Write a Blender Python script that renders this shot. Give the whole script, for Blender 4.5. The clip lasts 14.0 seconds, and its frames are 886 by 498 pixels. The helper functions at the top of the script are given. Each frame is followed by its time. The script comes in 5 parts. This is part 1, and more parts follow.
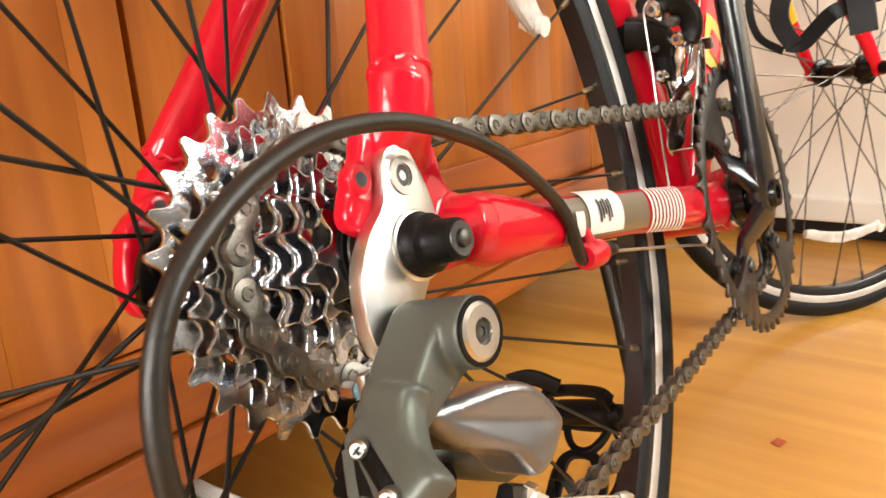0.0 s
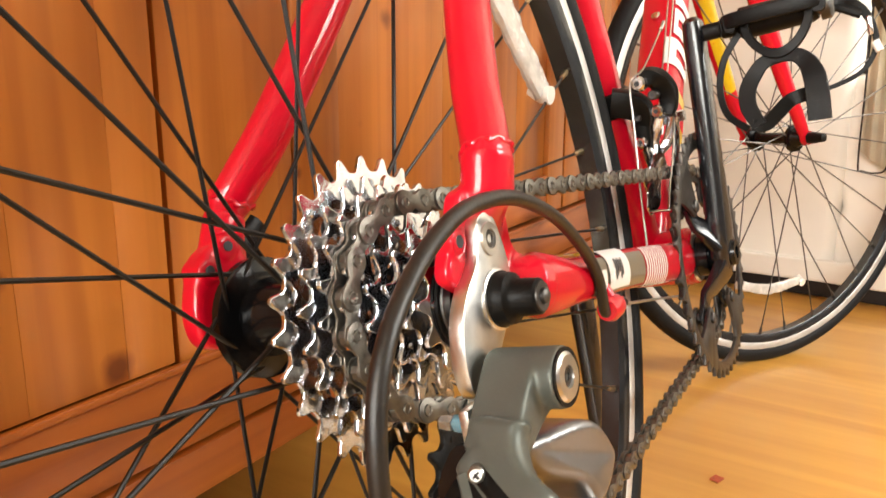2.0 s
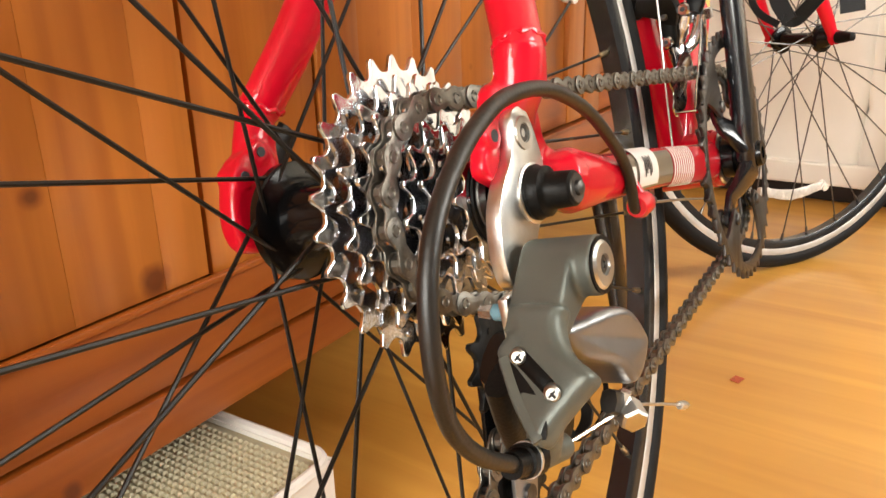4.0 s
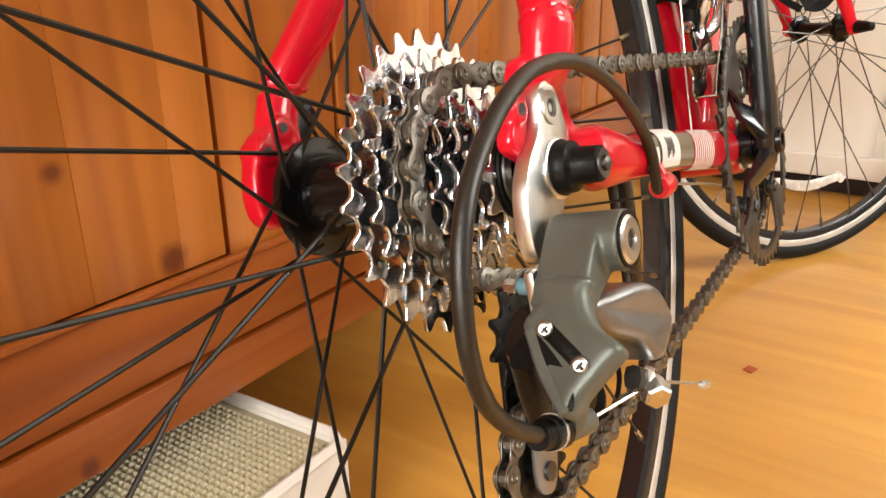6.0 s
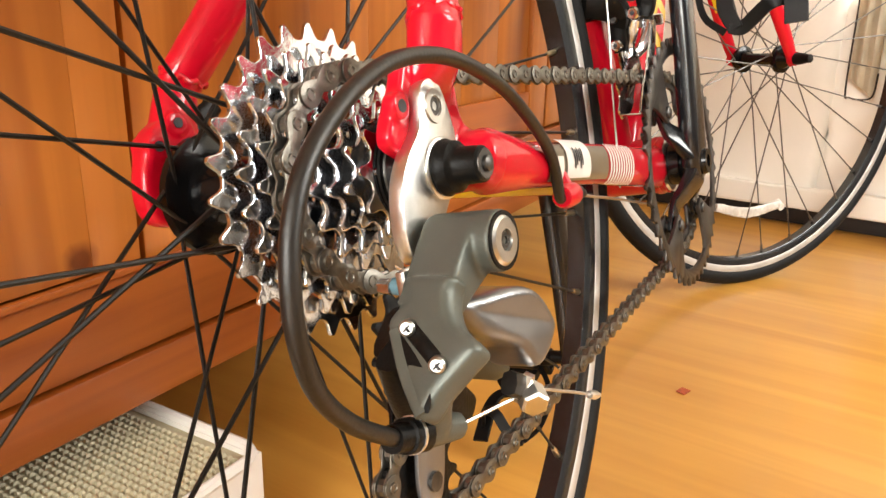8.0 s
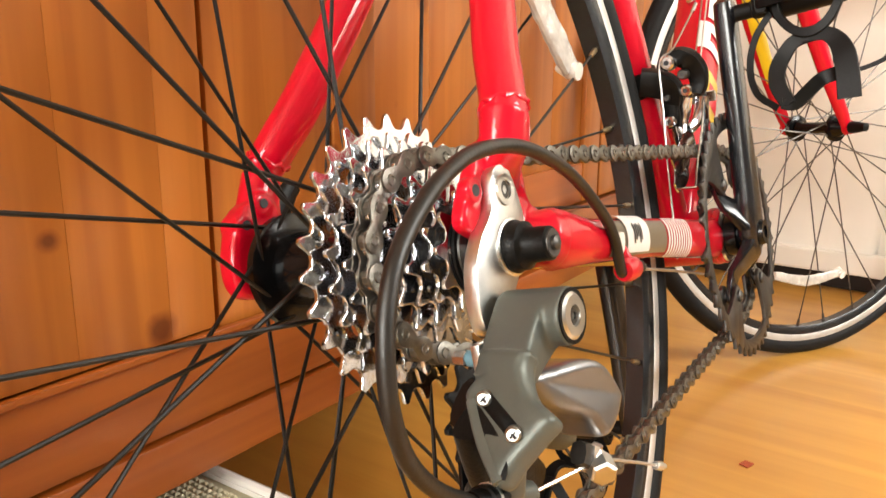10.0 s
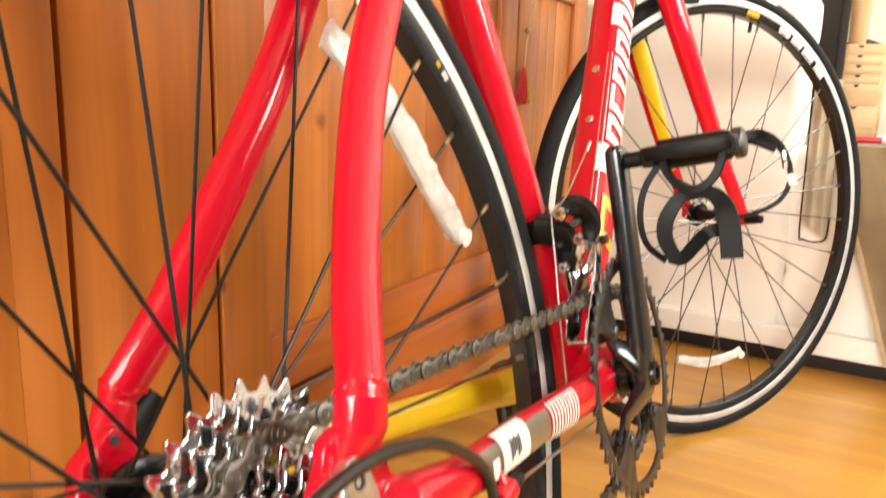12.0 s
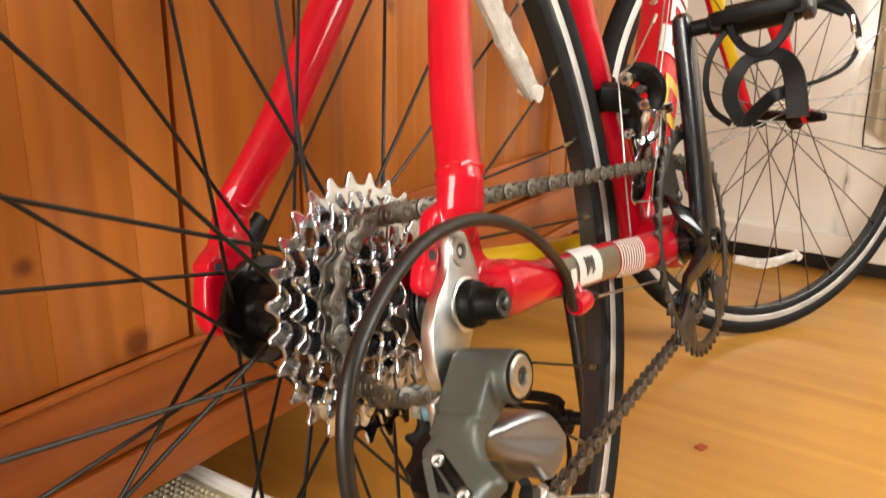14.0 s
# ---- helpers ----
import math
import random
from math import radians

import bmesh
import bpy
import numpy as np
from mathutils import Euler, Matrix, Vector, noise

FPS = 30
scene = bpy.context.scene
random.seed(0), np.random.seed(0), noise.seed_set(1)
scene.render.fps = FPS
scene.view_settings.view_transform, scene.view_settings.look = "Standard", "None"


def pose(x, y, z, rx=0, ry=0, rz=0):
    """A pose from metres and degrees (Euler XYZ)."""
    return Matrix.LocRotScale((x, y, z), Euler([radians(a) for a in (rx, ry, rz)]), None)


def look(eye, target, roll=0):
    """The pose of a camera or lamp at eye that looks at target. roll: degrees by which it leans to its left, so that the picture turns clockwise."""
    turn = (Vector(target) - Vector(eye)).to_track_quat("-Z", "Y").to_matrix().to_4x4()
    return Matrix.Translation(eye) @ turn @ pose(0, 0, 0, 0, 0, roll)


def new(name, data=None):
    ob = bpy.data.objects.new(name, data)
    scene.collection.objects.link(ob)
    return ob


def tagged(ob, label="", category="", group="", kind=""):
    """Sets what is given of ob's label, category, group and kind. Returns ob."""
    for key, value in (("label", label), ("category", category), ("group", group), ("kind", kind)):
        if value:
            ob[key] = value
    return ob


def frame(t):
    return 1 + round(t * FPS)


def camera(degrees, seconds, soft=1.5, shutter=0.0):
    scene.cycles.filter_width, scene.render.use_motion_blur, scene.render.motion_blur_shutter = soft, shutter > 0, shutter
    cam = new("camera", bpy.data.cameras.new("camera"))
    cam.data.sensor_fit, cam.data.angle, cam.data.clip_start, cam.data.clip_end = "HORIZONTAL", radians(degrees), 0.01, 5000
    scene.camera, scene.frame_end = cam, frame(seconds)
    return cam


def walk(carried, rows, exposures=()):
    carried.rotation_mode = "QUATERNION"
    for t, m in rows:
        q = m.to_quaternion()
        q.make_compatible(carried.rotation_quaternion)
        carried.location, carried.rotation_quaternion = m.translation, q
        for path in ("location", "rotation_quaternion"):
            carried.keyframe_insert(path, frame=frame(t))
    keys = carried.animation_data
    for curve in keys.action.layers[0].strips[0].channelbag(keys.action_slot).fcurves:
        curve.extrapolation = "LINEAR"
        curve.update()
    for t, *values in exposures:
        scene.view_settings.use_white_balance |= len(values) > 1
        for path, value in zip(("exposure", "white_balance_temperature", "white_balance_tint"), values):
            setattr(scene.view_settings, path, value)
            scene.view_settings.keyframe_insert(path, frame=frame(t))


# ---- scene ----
cam = camera(60.55, 14.0, soft=1.5, shutter=0.4)
EXPOSURES = [(0, 0.12), (0.5, 0.06), (1, 0.1), (2, 0.05), (3.5, -0.02), (6.5, 0.0), (7, 0.08), (9.5, 0.06), (10.5, 0.12), (11.5, 0.16), (12, 0.2), (12.5, -0.08), (13, -0.2), (13.5, -0.26), (14, -0.26)]
PATH = [
    (0, (0.2303, -0.1608, 0.4038), (-1.0110, 1.3197, -0.1130), -4.09),
    (0.5, (0.2291, -0.1942, 0.4163), (-0.9096, 1.3631, -0.1109), -0.41),
    (1, (0.2164, -0.2067, 0.4276), (-0.8996, 1.3821, -0.0524), 0.42),
    (1.5, (0.2103, -0.2110, 0.4245), (-0.8723, 1.4240, 0.0314), 1.44),
    (2, (0.2079, -0.2194, 0.4228), (-0.8741, 1.4023, -0.0237), 0.17),
    (2.5, (0.2059, -0.2225, 0.4196), (-0.8894, 1.3684, -0.0994), -0.21),
    (3, (0.2062, -0.2237, 0.4187), (-0.8861, 1.3552, -0.1415), -0.59),
    (3.5, (0.2063, -0.2263, 0.4177), (-0.8798, 1.3284, -0.2176), -1.45),
    (6, (0.2020, -0.2336, 0.4104), (-0.8985, 1.2955, -0.2611), -1.12),
    (6.5, (0.2095, -0.2286, 0.4173), (-0.9100, 1.2967, -0.2310), -1.03),
    (7, (0.2184, -0.2126, 0.4106), (-0.8547, 1.3496, -0.2282), -0.08),
    (7.2, (0.2216, -0.2094, 0.3980), (-0.8184, 1.3762, -0.2378), 1.54),
    (9.3, (0.2265, -0.2230, 0.4071), (-0.8024, 1.3879, -0.1813), 0.22),
    (9.5, (0.2280, -0.2238, 0.4028), (-0.8462, 1.3770, -0.1294), -0.78),
    (10, (0.2267, -0.2313, 0.4092), (-0.9431, 1.3265, -0.0433), 0.32),
    (10.5, (0.2315, -0.2230, 0.4118), (-0.9104, 1.3656, -0.0034), -0.13),
    (11, (0.2293, -0.2264, 0.4148), (-0.9084, 1.3567, -0.0317), 0.21),
    (11.5, (0.2300, -0.2060, 0.4455), (-0.8557, 1.3941, -0.0654), 0.03),
    (12, (0.2276, -0.1895, 0.5017), (-0.7900, 1.4849, 0.1006), 1.65),
    (12.5, (0.2306, -0.1972, 0.5372), (-0.7832, 1.4904, 0.1846), 1.68),
    (13, (0.2366, -0.2203, 0.5086), (-0.8420, 1.4205, 0.1283), 1.91),
    (13.5, (0.2286, -0.2261, 0.4760), (-0.8696, 1.3761, -0.0003), 3.08),
    (14, (0.2377, -0.2362, 0.4518), (-0.8615, 1.3395, -0.1039), 0.68),
]
walk(cam, [(t, look(eye, target, roll)) for t, eye, target, roll in PATH], EXPOSURES)

# ---- light ----
world = bpy.data.worlds.new("world")
scene.world = world
world.use_nodes = True
wn = world.node_tree.nodes
sky = wn.new("ShaderNodeTexSky")
sky.sky_type, sky.sun_disc = "NISHITA", False
sky.sun_elevation, sky.sun_rotation = radians(38), radians(70)
wn["Background"].inputs["Strength"].default_value = 0.05
world.node_tree.links.new(sky.outputs[0], wn["Background"].inputs["Color"])
scene.view_settings.exposure = 0.0


def window_light(name, m, w, h, watts, colour):
    data = bpy.data.lights.new(name, "AREA")
    data.shape, data.size, data.size_y, data.energy, data.color = "RECTANGLE", w, h, watts, colour
    ob = new(name, data)
    ob.matrix_world = m
    return ob


window_light("window_light", look((2.36, 1.30, 1.75), (0, 1.05, 1.1)), 1.5, 1.2, 98, (1.0, 0.972, 0.905))
window_light("window_light_rear", look((0.7, -3.96, 1.65), (0.2, 1.0, 0.4)), 2.5, 1.5, 240, (1.0, 0.972, 0.905))


# ---- materials ----
def mat(name, colour, rough=0.5, metal=0.0, coat=0.0, vary=0.0, vscale=30.0, bump=0.0, bscale=200.0, spec=0.5, sheen=0.0, stretch=(1, 1, 1)):
    m = bpy.data.materials.new(name)
    m.use_nodes = True
    nt = m.node_tree
    b = nt.nodes["Principled BSDF"]
    b.inputs["Base Color"].default_value = (*colour, 1)
    b.inputs["Roughness"].default_value = rough
    b.inputs["Metallic"].default_value = metal
    b.inputs["Coat Weight"].default_value = coat
    b.inputs["Coat Roughness"].default_value = 0.06
    b.inputs["Specular IOR Level"].default_value = spec
    b.inputs["Sheen Weight"].default_value = sheen
    if vary or bump:
        co = nt.nodes.new("ShaderNodeTexCoord")
        mp = nt.nodes.new("ShaderNodeMapping")
        mp.inputs["Scale"].default_value = stretch
        nt.links.new(co.outputs["Object"], mp.inputs["Vector"])
    if vary:
        n1 = nt.nodes.new("ShaderNodeTexNoise")
        n1.inputs["Scale"].default_value, n1.inputs["Detail"].default_value = vscale, 6
        nt.links.new(mp.outputs[0], n1.inputs["Vector"])
        mix = nt.nodes.new("ShaderNodeMix")
        mix.data_type, mix.blend_type = "RGBA", "MULTIPLY"
        mix.inputs[0].default_value = 1.0
        mix.inputs[6].default_value = (*colour, 1)
        ramp = nt.nodes.new("ShaderNodeMapRange")
        ramp.inputs["From Min"].default_value, ramp.inputs["From Max"].default_value = 0.3, 0.7
        ramp.inputs["To Min"].default_value, ramp.inputs["To Max"].default_value = 1 - vary, 1 + vary * 0.4
        nt.links.new(n1.outputs["Fac"], ramp.inputs["Value"])
        nt.links.new(ramp.outputs[0], mix.inputs[7])
        nt.links.new(mix.outputs[2], b.inputs["Base Color"])
        rr = nt.nodes.new("ShaderNodeMapRange")
        rr.inputs["To Min"].default_value, rr.inputs["To Max"].default_value = max(rough - vary * 0.3, 0.02), min(rough + vary * 0.4, 1)
        nt.links.new(n1.outputs["Fac"], rr.inputs["Value"])
        nt.links.new(rr.outputs[0], b.inputs["Roughness"])
    if bump:
        n2 = nt.nodes.new("ShaderNodeTexNoise")
        n2.inputs["Scale"].default_value, n2.inputs["Detail"].default_value = bscale, 3
        nt.links.new(mp.outputs[0], n2.inputs["Vector"])
        bp = nt.nodes.new("ShaderNodeBump")
        bp.inputs["Strength"].default_value, bp.inputs["Distance"].default_value = bump, 0.002
        nt.links.new(n2.outputs["Fac"], bp.inputs["Height"])
        nt.links.new(bp.outputs[0], b.inputs["Normal"])
    return m


def wood(name, dark, light, axis, rough=0.35, coat=0.3, knots=(), grain=7.0, per_piece=0.0):
    """Wood with its grain along an axis; knots: (place, radius) in object coordinates."""
    m = bpy.data.materials.new(name)
    m.use_nodes = True
    nt = m.node_tree
    b = nt.nodes["Principled BSDF"]
    b.inputs["Roughness"].default_value, b.inputs["Coat Weight"].default_value, b.inputs["Coat Roughness"].default_value = rough, coat, 0.18
    co = nt.nodes.new("ShaderNodeTexCoord")
    vec = co.outputs["Object"]
    if per_piece:
        info = nt.nodes.new("ShaderNodeObjectInfo")
        off = nt.nodes.new("ShaderNodeVectorMath")
        off.operation = "MULTIPLY_ADD"
        comb = nt.nodes.new("ShaderNodeCombineXYZ")
        for k in range(3):
            nt.links.new(info.outputs["Random"], comb.inputs[k])
        nt.links.new(comb.outputs[0], off.inputs[0])
        off.inputs[1].default_value = (7, 13, 5)
        nt.links.new(vec, off.inputs[2])
        vec = off.outputs[0]
    scale = [grain * 6] * 3
    scale["xyz".index(axis)] = grain * 0.28
    mp = nt.nodes.new("ShaderNodeMapping")
    mp.inputs["Scale"].default_value = scale
    nt.links.new(vec, mp.inputs["Vector"])
    n1 = nt.nodes.new("ShaderNodeTexNoise")
    n1.inputs["Scale"].default_value, n1.inputs["Detail"].default_value, n1.inputs["Distortion"].default_value = 1.0, 8, 0.6
    nt.links.new(mp.outputs[0], n1.inputs["Vector"])
    n2 = nt.nodes.new("ShaderNodeTexNoise")
    n2.inputs["Scale"].default_value, n2.inputs["Detail"].default_value = 2.6, 3
    nt.links.new(vec, n2.inputs["Vector"])
    ramp = nt.nodes.new("ShaderNodeValToRGB")
    ramp.color_ramp.elements[0].position, ramp.color_ramp.elements[0].color = 0.32, (*dark, 1)
    ramp.color_ramp.elements[1].position, ramp.color_ramp.elements[1].color = 0.66, (*light, 1)
    nt.links.new(n1.outputs["Fac"], ramp.inputs["Fac"])
    blot = nt.nodes.new("ShaderNodeMix")
    blot.data_type, blot.blend_type = "RGBA", "MULTIPLY"
    blot.inputs[0].default_value = 0.45
    br = nt.nodes.new("ShaderNodeValToRGB")
    br.color_ramp.elements[0].position, br.color_ramp.elements[0].color = 0.35, (0.62, 0.52, 0.45, 1)
    br.color_ramp.elements[1].position, br.color_ramp.elements[1].color = 0.65, (1.1, 1.08, 1.05, 1)
    nt.links.new(n2.outputs["Fac"], br.inputs["Fac"])
    nt.links.new(ramp.outputs[0], blot.inputs[6])
    nt.links.new(br.outputs[0], blot.inputs[7])
    colour = blot.outputs[2]
    for place, size in knots:
        wob = nt.nodes.new("ShaderNodeTexNoise")
        wob.inputs["Scale"].default_value = 60
        nt.links.new(co.outputs["Object"], wob.inputs["Vector"])
        sub = nt.nodes.new("ShaderNodeVectorMath")
        sub.operation = "SUBTRACT"
        nt.links.new(co.outputs["Object"], sub.inputs[0])
        sub.inputs[1].default_value = place
        ln = nt.nodes.new("ShaderNodeVectorMath")
        ln.operation = "LENGTH"
        nt.links.new(sub.outputs[0], ln.inputs[0])
        add = nt.nodes.new("ShaderNodeMath")
        add.operation = "MULTIPLY_ADD"
        nt.links.new(wob.outputs["Fac"], add.inputs[0])
        add.inputs[1].default_value = size * 0.9
        nt.links.new(ln.outputs["Value"], add.inputs[2])
        fac = nt.nodes.new("ShaderNodeMapRange")
        fac.inputs["From Min"].default_value, fac.inputs["From Max"].default_value = size * 1.0, size * 1.9
        fac.inputs["To Min"].default_value, fac.inputs["To Max"].default_value = 0.92, 0.0
        nt.links.new(add.outputs[0], fac.inputs["Value"])
        mx = nt.nodes.new("ShaderNodeMix")
        mx.data_type = "RGBA"
        nt.links.new(fac.outputs[0], mx.inputs[0])
        nt.links.new(colour, mx.inputs[6])
        mx.inputs[7].default_value = (0.12, 0.022, 0.006, 1)
        colour = mx.outputs[2]
    nt.links.new(colour, b.inputs["Base Color"])
    bp = nt.nodes.new("ShaderNodeBump")
    bp.inputs["Strength"].default_value, bp.inputs["Distance"].default_value = 0.12, 0.001
    nt.links.new(n1.outputs["Fac"], bp.inputs["Height"])
    nt.links.new(bp.outputs[0], b.inputs["Normal"])
    return m


RED = mat("red_paint", (0.56, 0.0025, 0.018), 0.42, coat=0.85, spec=0.06, vary=0.06, vscale=12)
YELLOW = mat("yellow_paint", (0.66, 0.43, 0.006), 0.3, coat=0.7, vary=0.05, vscale=12)
WHITE_PAINT = mat("white_decal", (0.82, 0.80, 0.78), 0.4, coat=0.3, vary=0.04)
DECAL_GREY = mat("olive_grey_decal", (0.16, 0.13, 0.09), 0.35, coat=0.5, vary=0.15, vscale=60)
INK = mat("printing_ink", (0.03, 0.03, 0.035), 0.6, vary=0.1)
BLACK = mat("black_anodised", (0.0038, 0.0038, 0.0042), 0.17, coat=0.0, spec=0.34, vary=0.2, vscale=40)
GLOSS_BLACK = mat("gloss_black_alloy", (0.008, 0.0085, 0.0105), 0.24, coat=0.4, vary=0.15, vscale=20)
PLASTIC = mat("black_plastic", (0.0055, 0.0052, 0.0048), 0.42, spec=0.16, vary=0.2, vscale=60, bump=0.12, bscale=700)
RUBBER = mat("tyre_rubber", (0.008, 0.008, 0.0083), 0.6, spec=0.18, vary=0.3, vscale=50, bump=0.2, bscale=900)
HOUSING = mat("cable_housing", (0.0105, 0.0088, 0.0072), 0.40, vary=0.2, vscale=50, bump=0.08, bscale=600)
CHROME = mat("plated_steel", (0.76, 0.78, 0.82), 0.11, metal=1.0, vary=0.35, vscale=90, bump=0.05, bscale=500)
CHAIN = mat("oiled_chain_steel", (0.190, 0.176, 0.150), 0.36, metal=0.9, vary=0.4, vscale=160, bump=0.1, bscale=900)
DARK_STEEL = mat("dark_steel", (0.10, 0.095, 0.09), 0.4, metal=0.9, vary=0.4, vscale=120)
SPOKE = mat("black_spoke_steel", (0.009, 0.008, 0.007), 0.36, metal=0.3, vary=0.2, vscale=60)
GREY_SPOKE = mat("grey_spoke_steel", (0.16, 0.15, 0.14), 0.3, metal=0.9, vary=0.2, vscale=60)
ALLOY = mat("satin_alloy", (0.72, 0.72, 0.70), 0.3, metal=1.0, vary=0.2, vscale=70, bump=0.05, bscale=600)
BRAKE_TRACK = mat("machined_brake_track", (0.60, 0.58, 0.55), 0.52, metal=0.7, vary=0.15, vscale=40, bump=0.1, bscale=1500)
MECH_GREY = mat("grey_derailleur_paint", (0.110, 0.122, 0.108), 0.46, metal=0.45, coat=0.0, vary=0.1, vscale=60, bump=0.04, bscale=900)
STEEL = mat("zinc_screw_steel", (0.42, 0.41, 0.38), 0.34, metal=1.0, vary=0.3, vscale=200)
MECH_SILVER = mat("polished_grey_alloy", (0.205, 0.205, 0.21), 0.30, metal=0.70, coat=0.45, vary=0.15, vscale=40)
BLUE = mat("thread_lock", (0.10, 0.21, 0.26), 0.5, vary=0.2)
BRASS = mat("brass_nipple", (0.55, 0.42, 0.24), 0.3, metal=1.0, vary=0.2, vscale=200)
WIRE = mat("steel_wire", (0.55, 0.53, 0.5), 0.3, metal=1.0, vary=0.2, vscale=300)
WRAP = mat("clear_wrapped_reflector", (0.58, 0.55, 0.51), 0.25, coat=0.6, vary=0.25, vscale=90, bump=0.5, bscale=180)
PINE = wood("varnished_pine", (0.345, 0.105, 0.012), (0.49, 0.170, 0.024), "z", rough=0.4, coat=0.3, per_piece=1.0, knots=(
    ((-0.215, -0.042, 0.319), 0.006), ((-0.215, 0.0286, 0.2455), 0.010), ((-0.215, 0.302, 0.386), 0.006), ((-0.215, 0.206, 0.3515), 0.005),
    ((-0.215, 0.345, 0.4795), 0.009), ((-0.215, 0.02, 0.62), 0.008), ((-0.215, 0.47, 0.34), 0.006)))
# same pine, grain along y; its darker colour stands in for weaker light low down
PINE_RAIL = wood("dimmed_varnished_pine_rail", (0.285, 0.066, 0.006), (0.40, 0.108, 0.011), "y", rough=0.42, coat=0.2, knots=(((-0.215, -0.054, 0.134), 0.006), ((-0.215, 0.42, 0.2), 0.005)))
LAMINATE = wood("laminate_board", (0.51, 0.248, 0.043), (0.64, 0.342, 0.068), "x", rough=0.30, coat=0.22, grain=4.0, per_piece=1.0)
BIRCH = wood("pale_birch", (0.60, 0.38, 0.18), (0.74, 0.52, 0.28), "x", rough=0.5, coat=0.0)
BEECH = wood("beech_wood", (0.48, 0.26, 0.11), (0.60, 0.36, 0.17), "z", rough=0.5, coat=0.0)
SHEET = mat("white_cotton_cover", (0.86, 0.83, 0.76), 0.85, vary=0.06, vscale=9, bump=0.25, bscale=14, sheen=0.2)
LINEN = mat("beige_linen", (0.46, 0.345, 0.20), 0.9, vary=0.12, vscale=14, bump=0.35, bscale=22, sheen=0.2)
OLIVE_CLOTH = mat("grey_beige_cloth", (0.70, 0.61, 0.46), 0.75, vary=0.15, vscale=20, bump=0.2, bscale=30)
WALL = mat("cream_wall_paint", (0.72, 0.67, 0.58), 0.85, vary=0.05, vscale=5, bump=0.05, bscale=250)
# for walls out of view: dark, to lower ambient light and deepen reflections
DIM_WALL = mat("dark_unseen_wall", (0.12, 0.112, 0.102), 0.8, vary=0.15, vscale=6, bump=0.05, bscale=200)
CEILING = mat("ceiling_paint", (0.56, 0.52, 0.46), 0.9, vary=0.03, vscale=5)
FRAME_DARK = mat("dark_brown_board", (0.028, 0.021, 0.018), 0.6, spec=0.2, vary=0.2, vscale=12)
PAPER = mat("white_paper", (0.80, 0.78, 0.72), 0.8, vary=0.04)
MESH_PLASTIC = mat("cream_plastic", (0.46, 0.41, 0.27), 0.5, vary=0.08, vscale=30)
WHITE_PLASTIC = mat("white_plastic", (0.78, 0.75, 0.70), 0.4, vary=0.05)
PEWTER = mat("pewter_knob", (0.16, 0.15, 0.13), 0.35, metal=0.8, vary=0.3, vscale=60)
TASSEL_RED = mat("red_thread", (0.45, 0.02, 0.02), 0.9, vary=0.3, vscale=300, bump=0.4, bscale=500)
TASSEL_GOLD = mat("gold_thread", (0.55, 0.28, 0.05), 0.8, vary=0.3, vscale=300, bump=0.4, bscale=500)
STRING = mat("string", (0.50, 0.36, 0.18), 0.9, vary=0.2)
PEN_RED = mat("red_plastic", (0.60, 0.02, 0.025), 0.35, vary=0.05)
BOOK_BROWN = mat("brown_card", (0.22, 0.10, 0.05), 0.7, vary=0.15)
PURPLE = mat("purple_card", (0.14, 0.04, 0.30), 0.7, vary=0.1)
FLECK = mat("red_brown_leaf_scrap", (0.38, 0.07, 0.025), 0.7, vary=0.3, vscale=300)
GLASS = mat("window_pane", (0.8, 0.85, 0.85), 0.02, spec=0.5)
GLASS.node_tree.nodes["Principled BSDF"].inputs["Transmission Weight"].default_value = 1.0

# ---- helpers ----
BIKE = pose(0, 0, 0.3276, 0.45, -13.0, 0)


def part(name, bm, material, parent=None, label="", smooth=True, sharp=38):
    me = bpy.data.meshes.new(name)
    bmesh.ops.recalc_face_normals(bm, faces=bm.faces[:])
    bm.to_mesh(me)
    bm.free()
    if smooth:
        me.polygons.foreach_set("use_smooth", [True] * len(me.polygons))
        me.set_sharp_from_angle(angle=radians(sharp))
    me.materials.append(material)
    ob = new(name, me)
    if parent:
        ob.parent = parent
    if label:
        tagged(ob, label)
    return ob


def shared(name, mesh, parent, m):
    ob = new(name, mesh)
    ob.parent = parent
    ob.matrix_basis = m
    return ob


def thing(name, label, category, m=None, group="", kind=""):
    ob = new(name)
    ob.empty_display_size = 0.05
    if m is not None:
        ob.matrix_basis = m
    return tagged(ob, label, category, group, kind)


def catmull(points, n=8):
    p = [Vector(q) for q in points]
    p = [2 * p[0] - p[1], *p, 2 * p[-1] - p[-2]]
    out = []
    for i in range(1, len(p) - 2):
        a, b, c, d = p[i - 1 : i + 3]
        for k in range(n):
            u = k / n
            out.append(0.5 * (2 * b + (c - a) * u + (2 * a - 5 * b + 4 * c - d) * u * u + (3 * b - a - 3 * c + d) * u**3))
    out.append(p[-2])
    return out


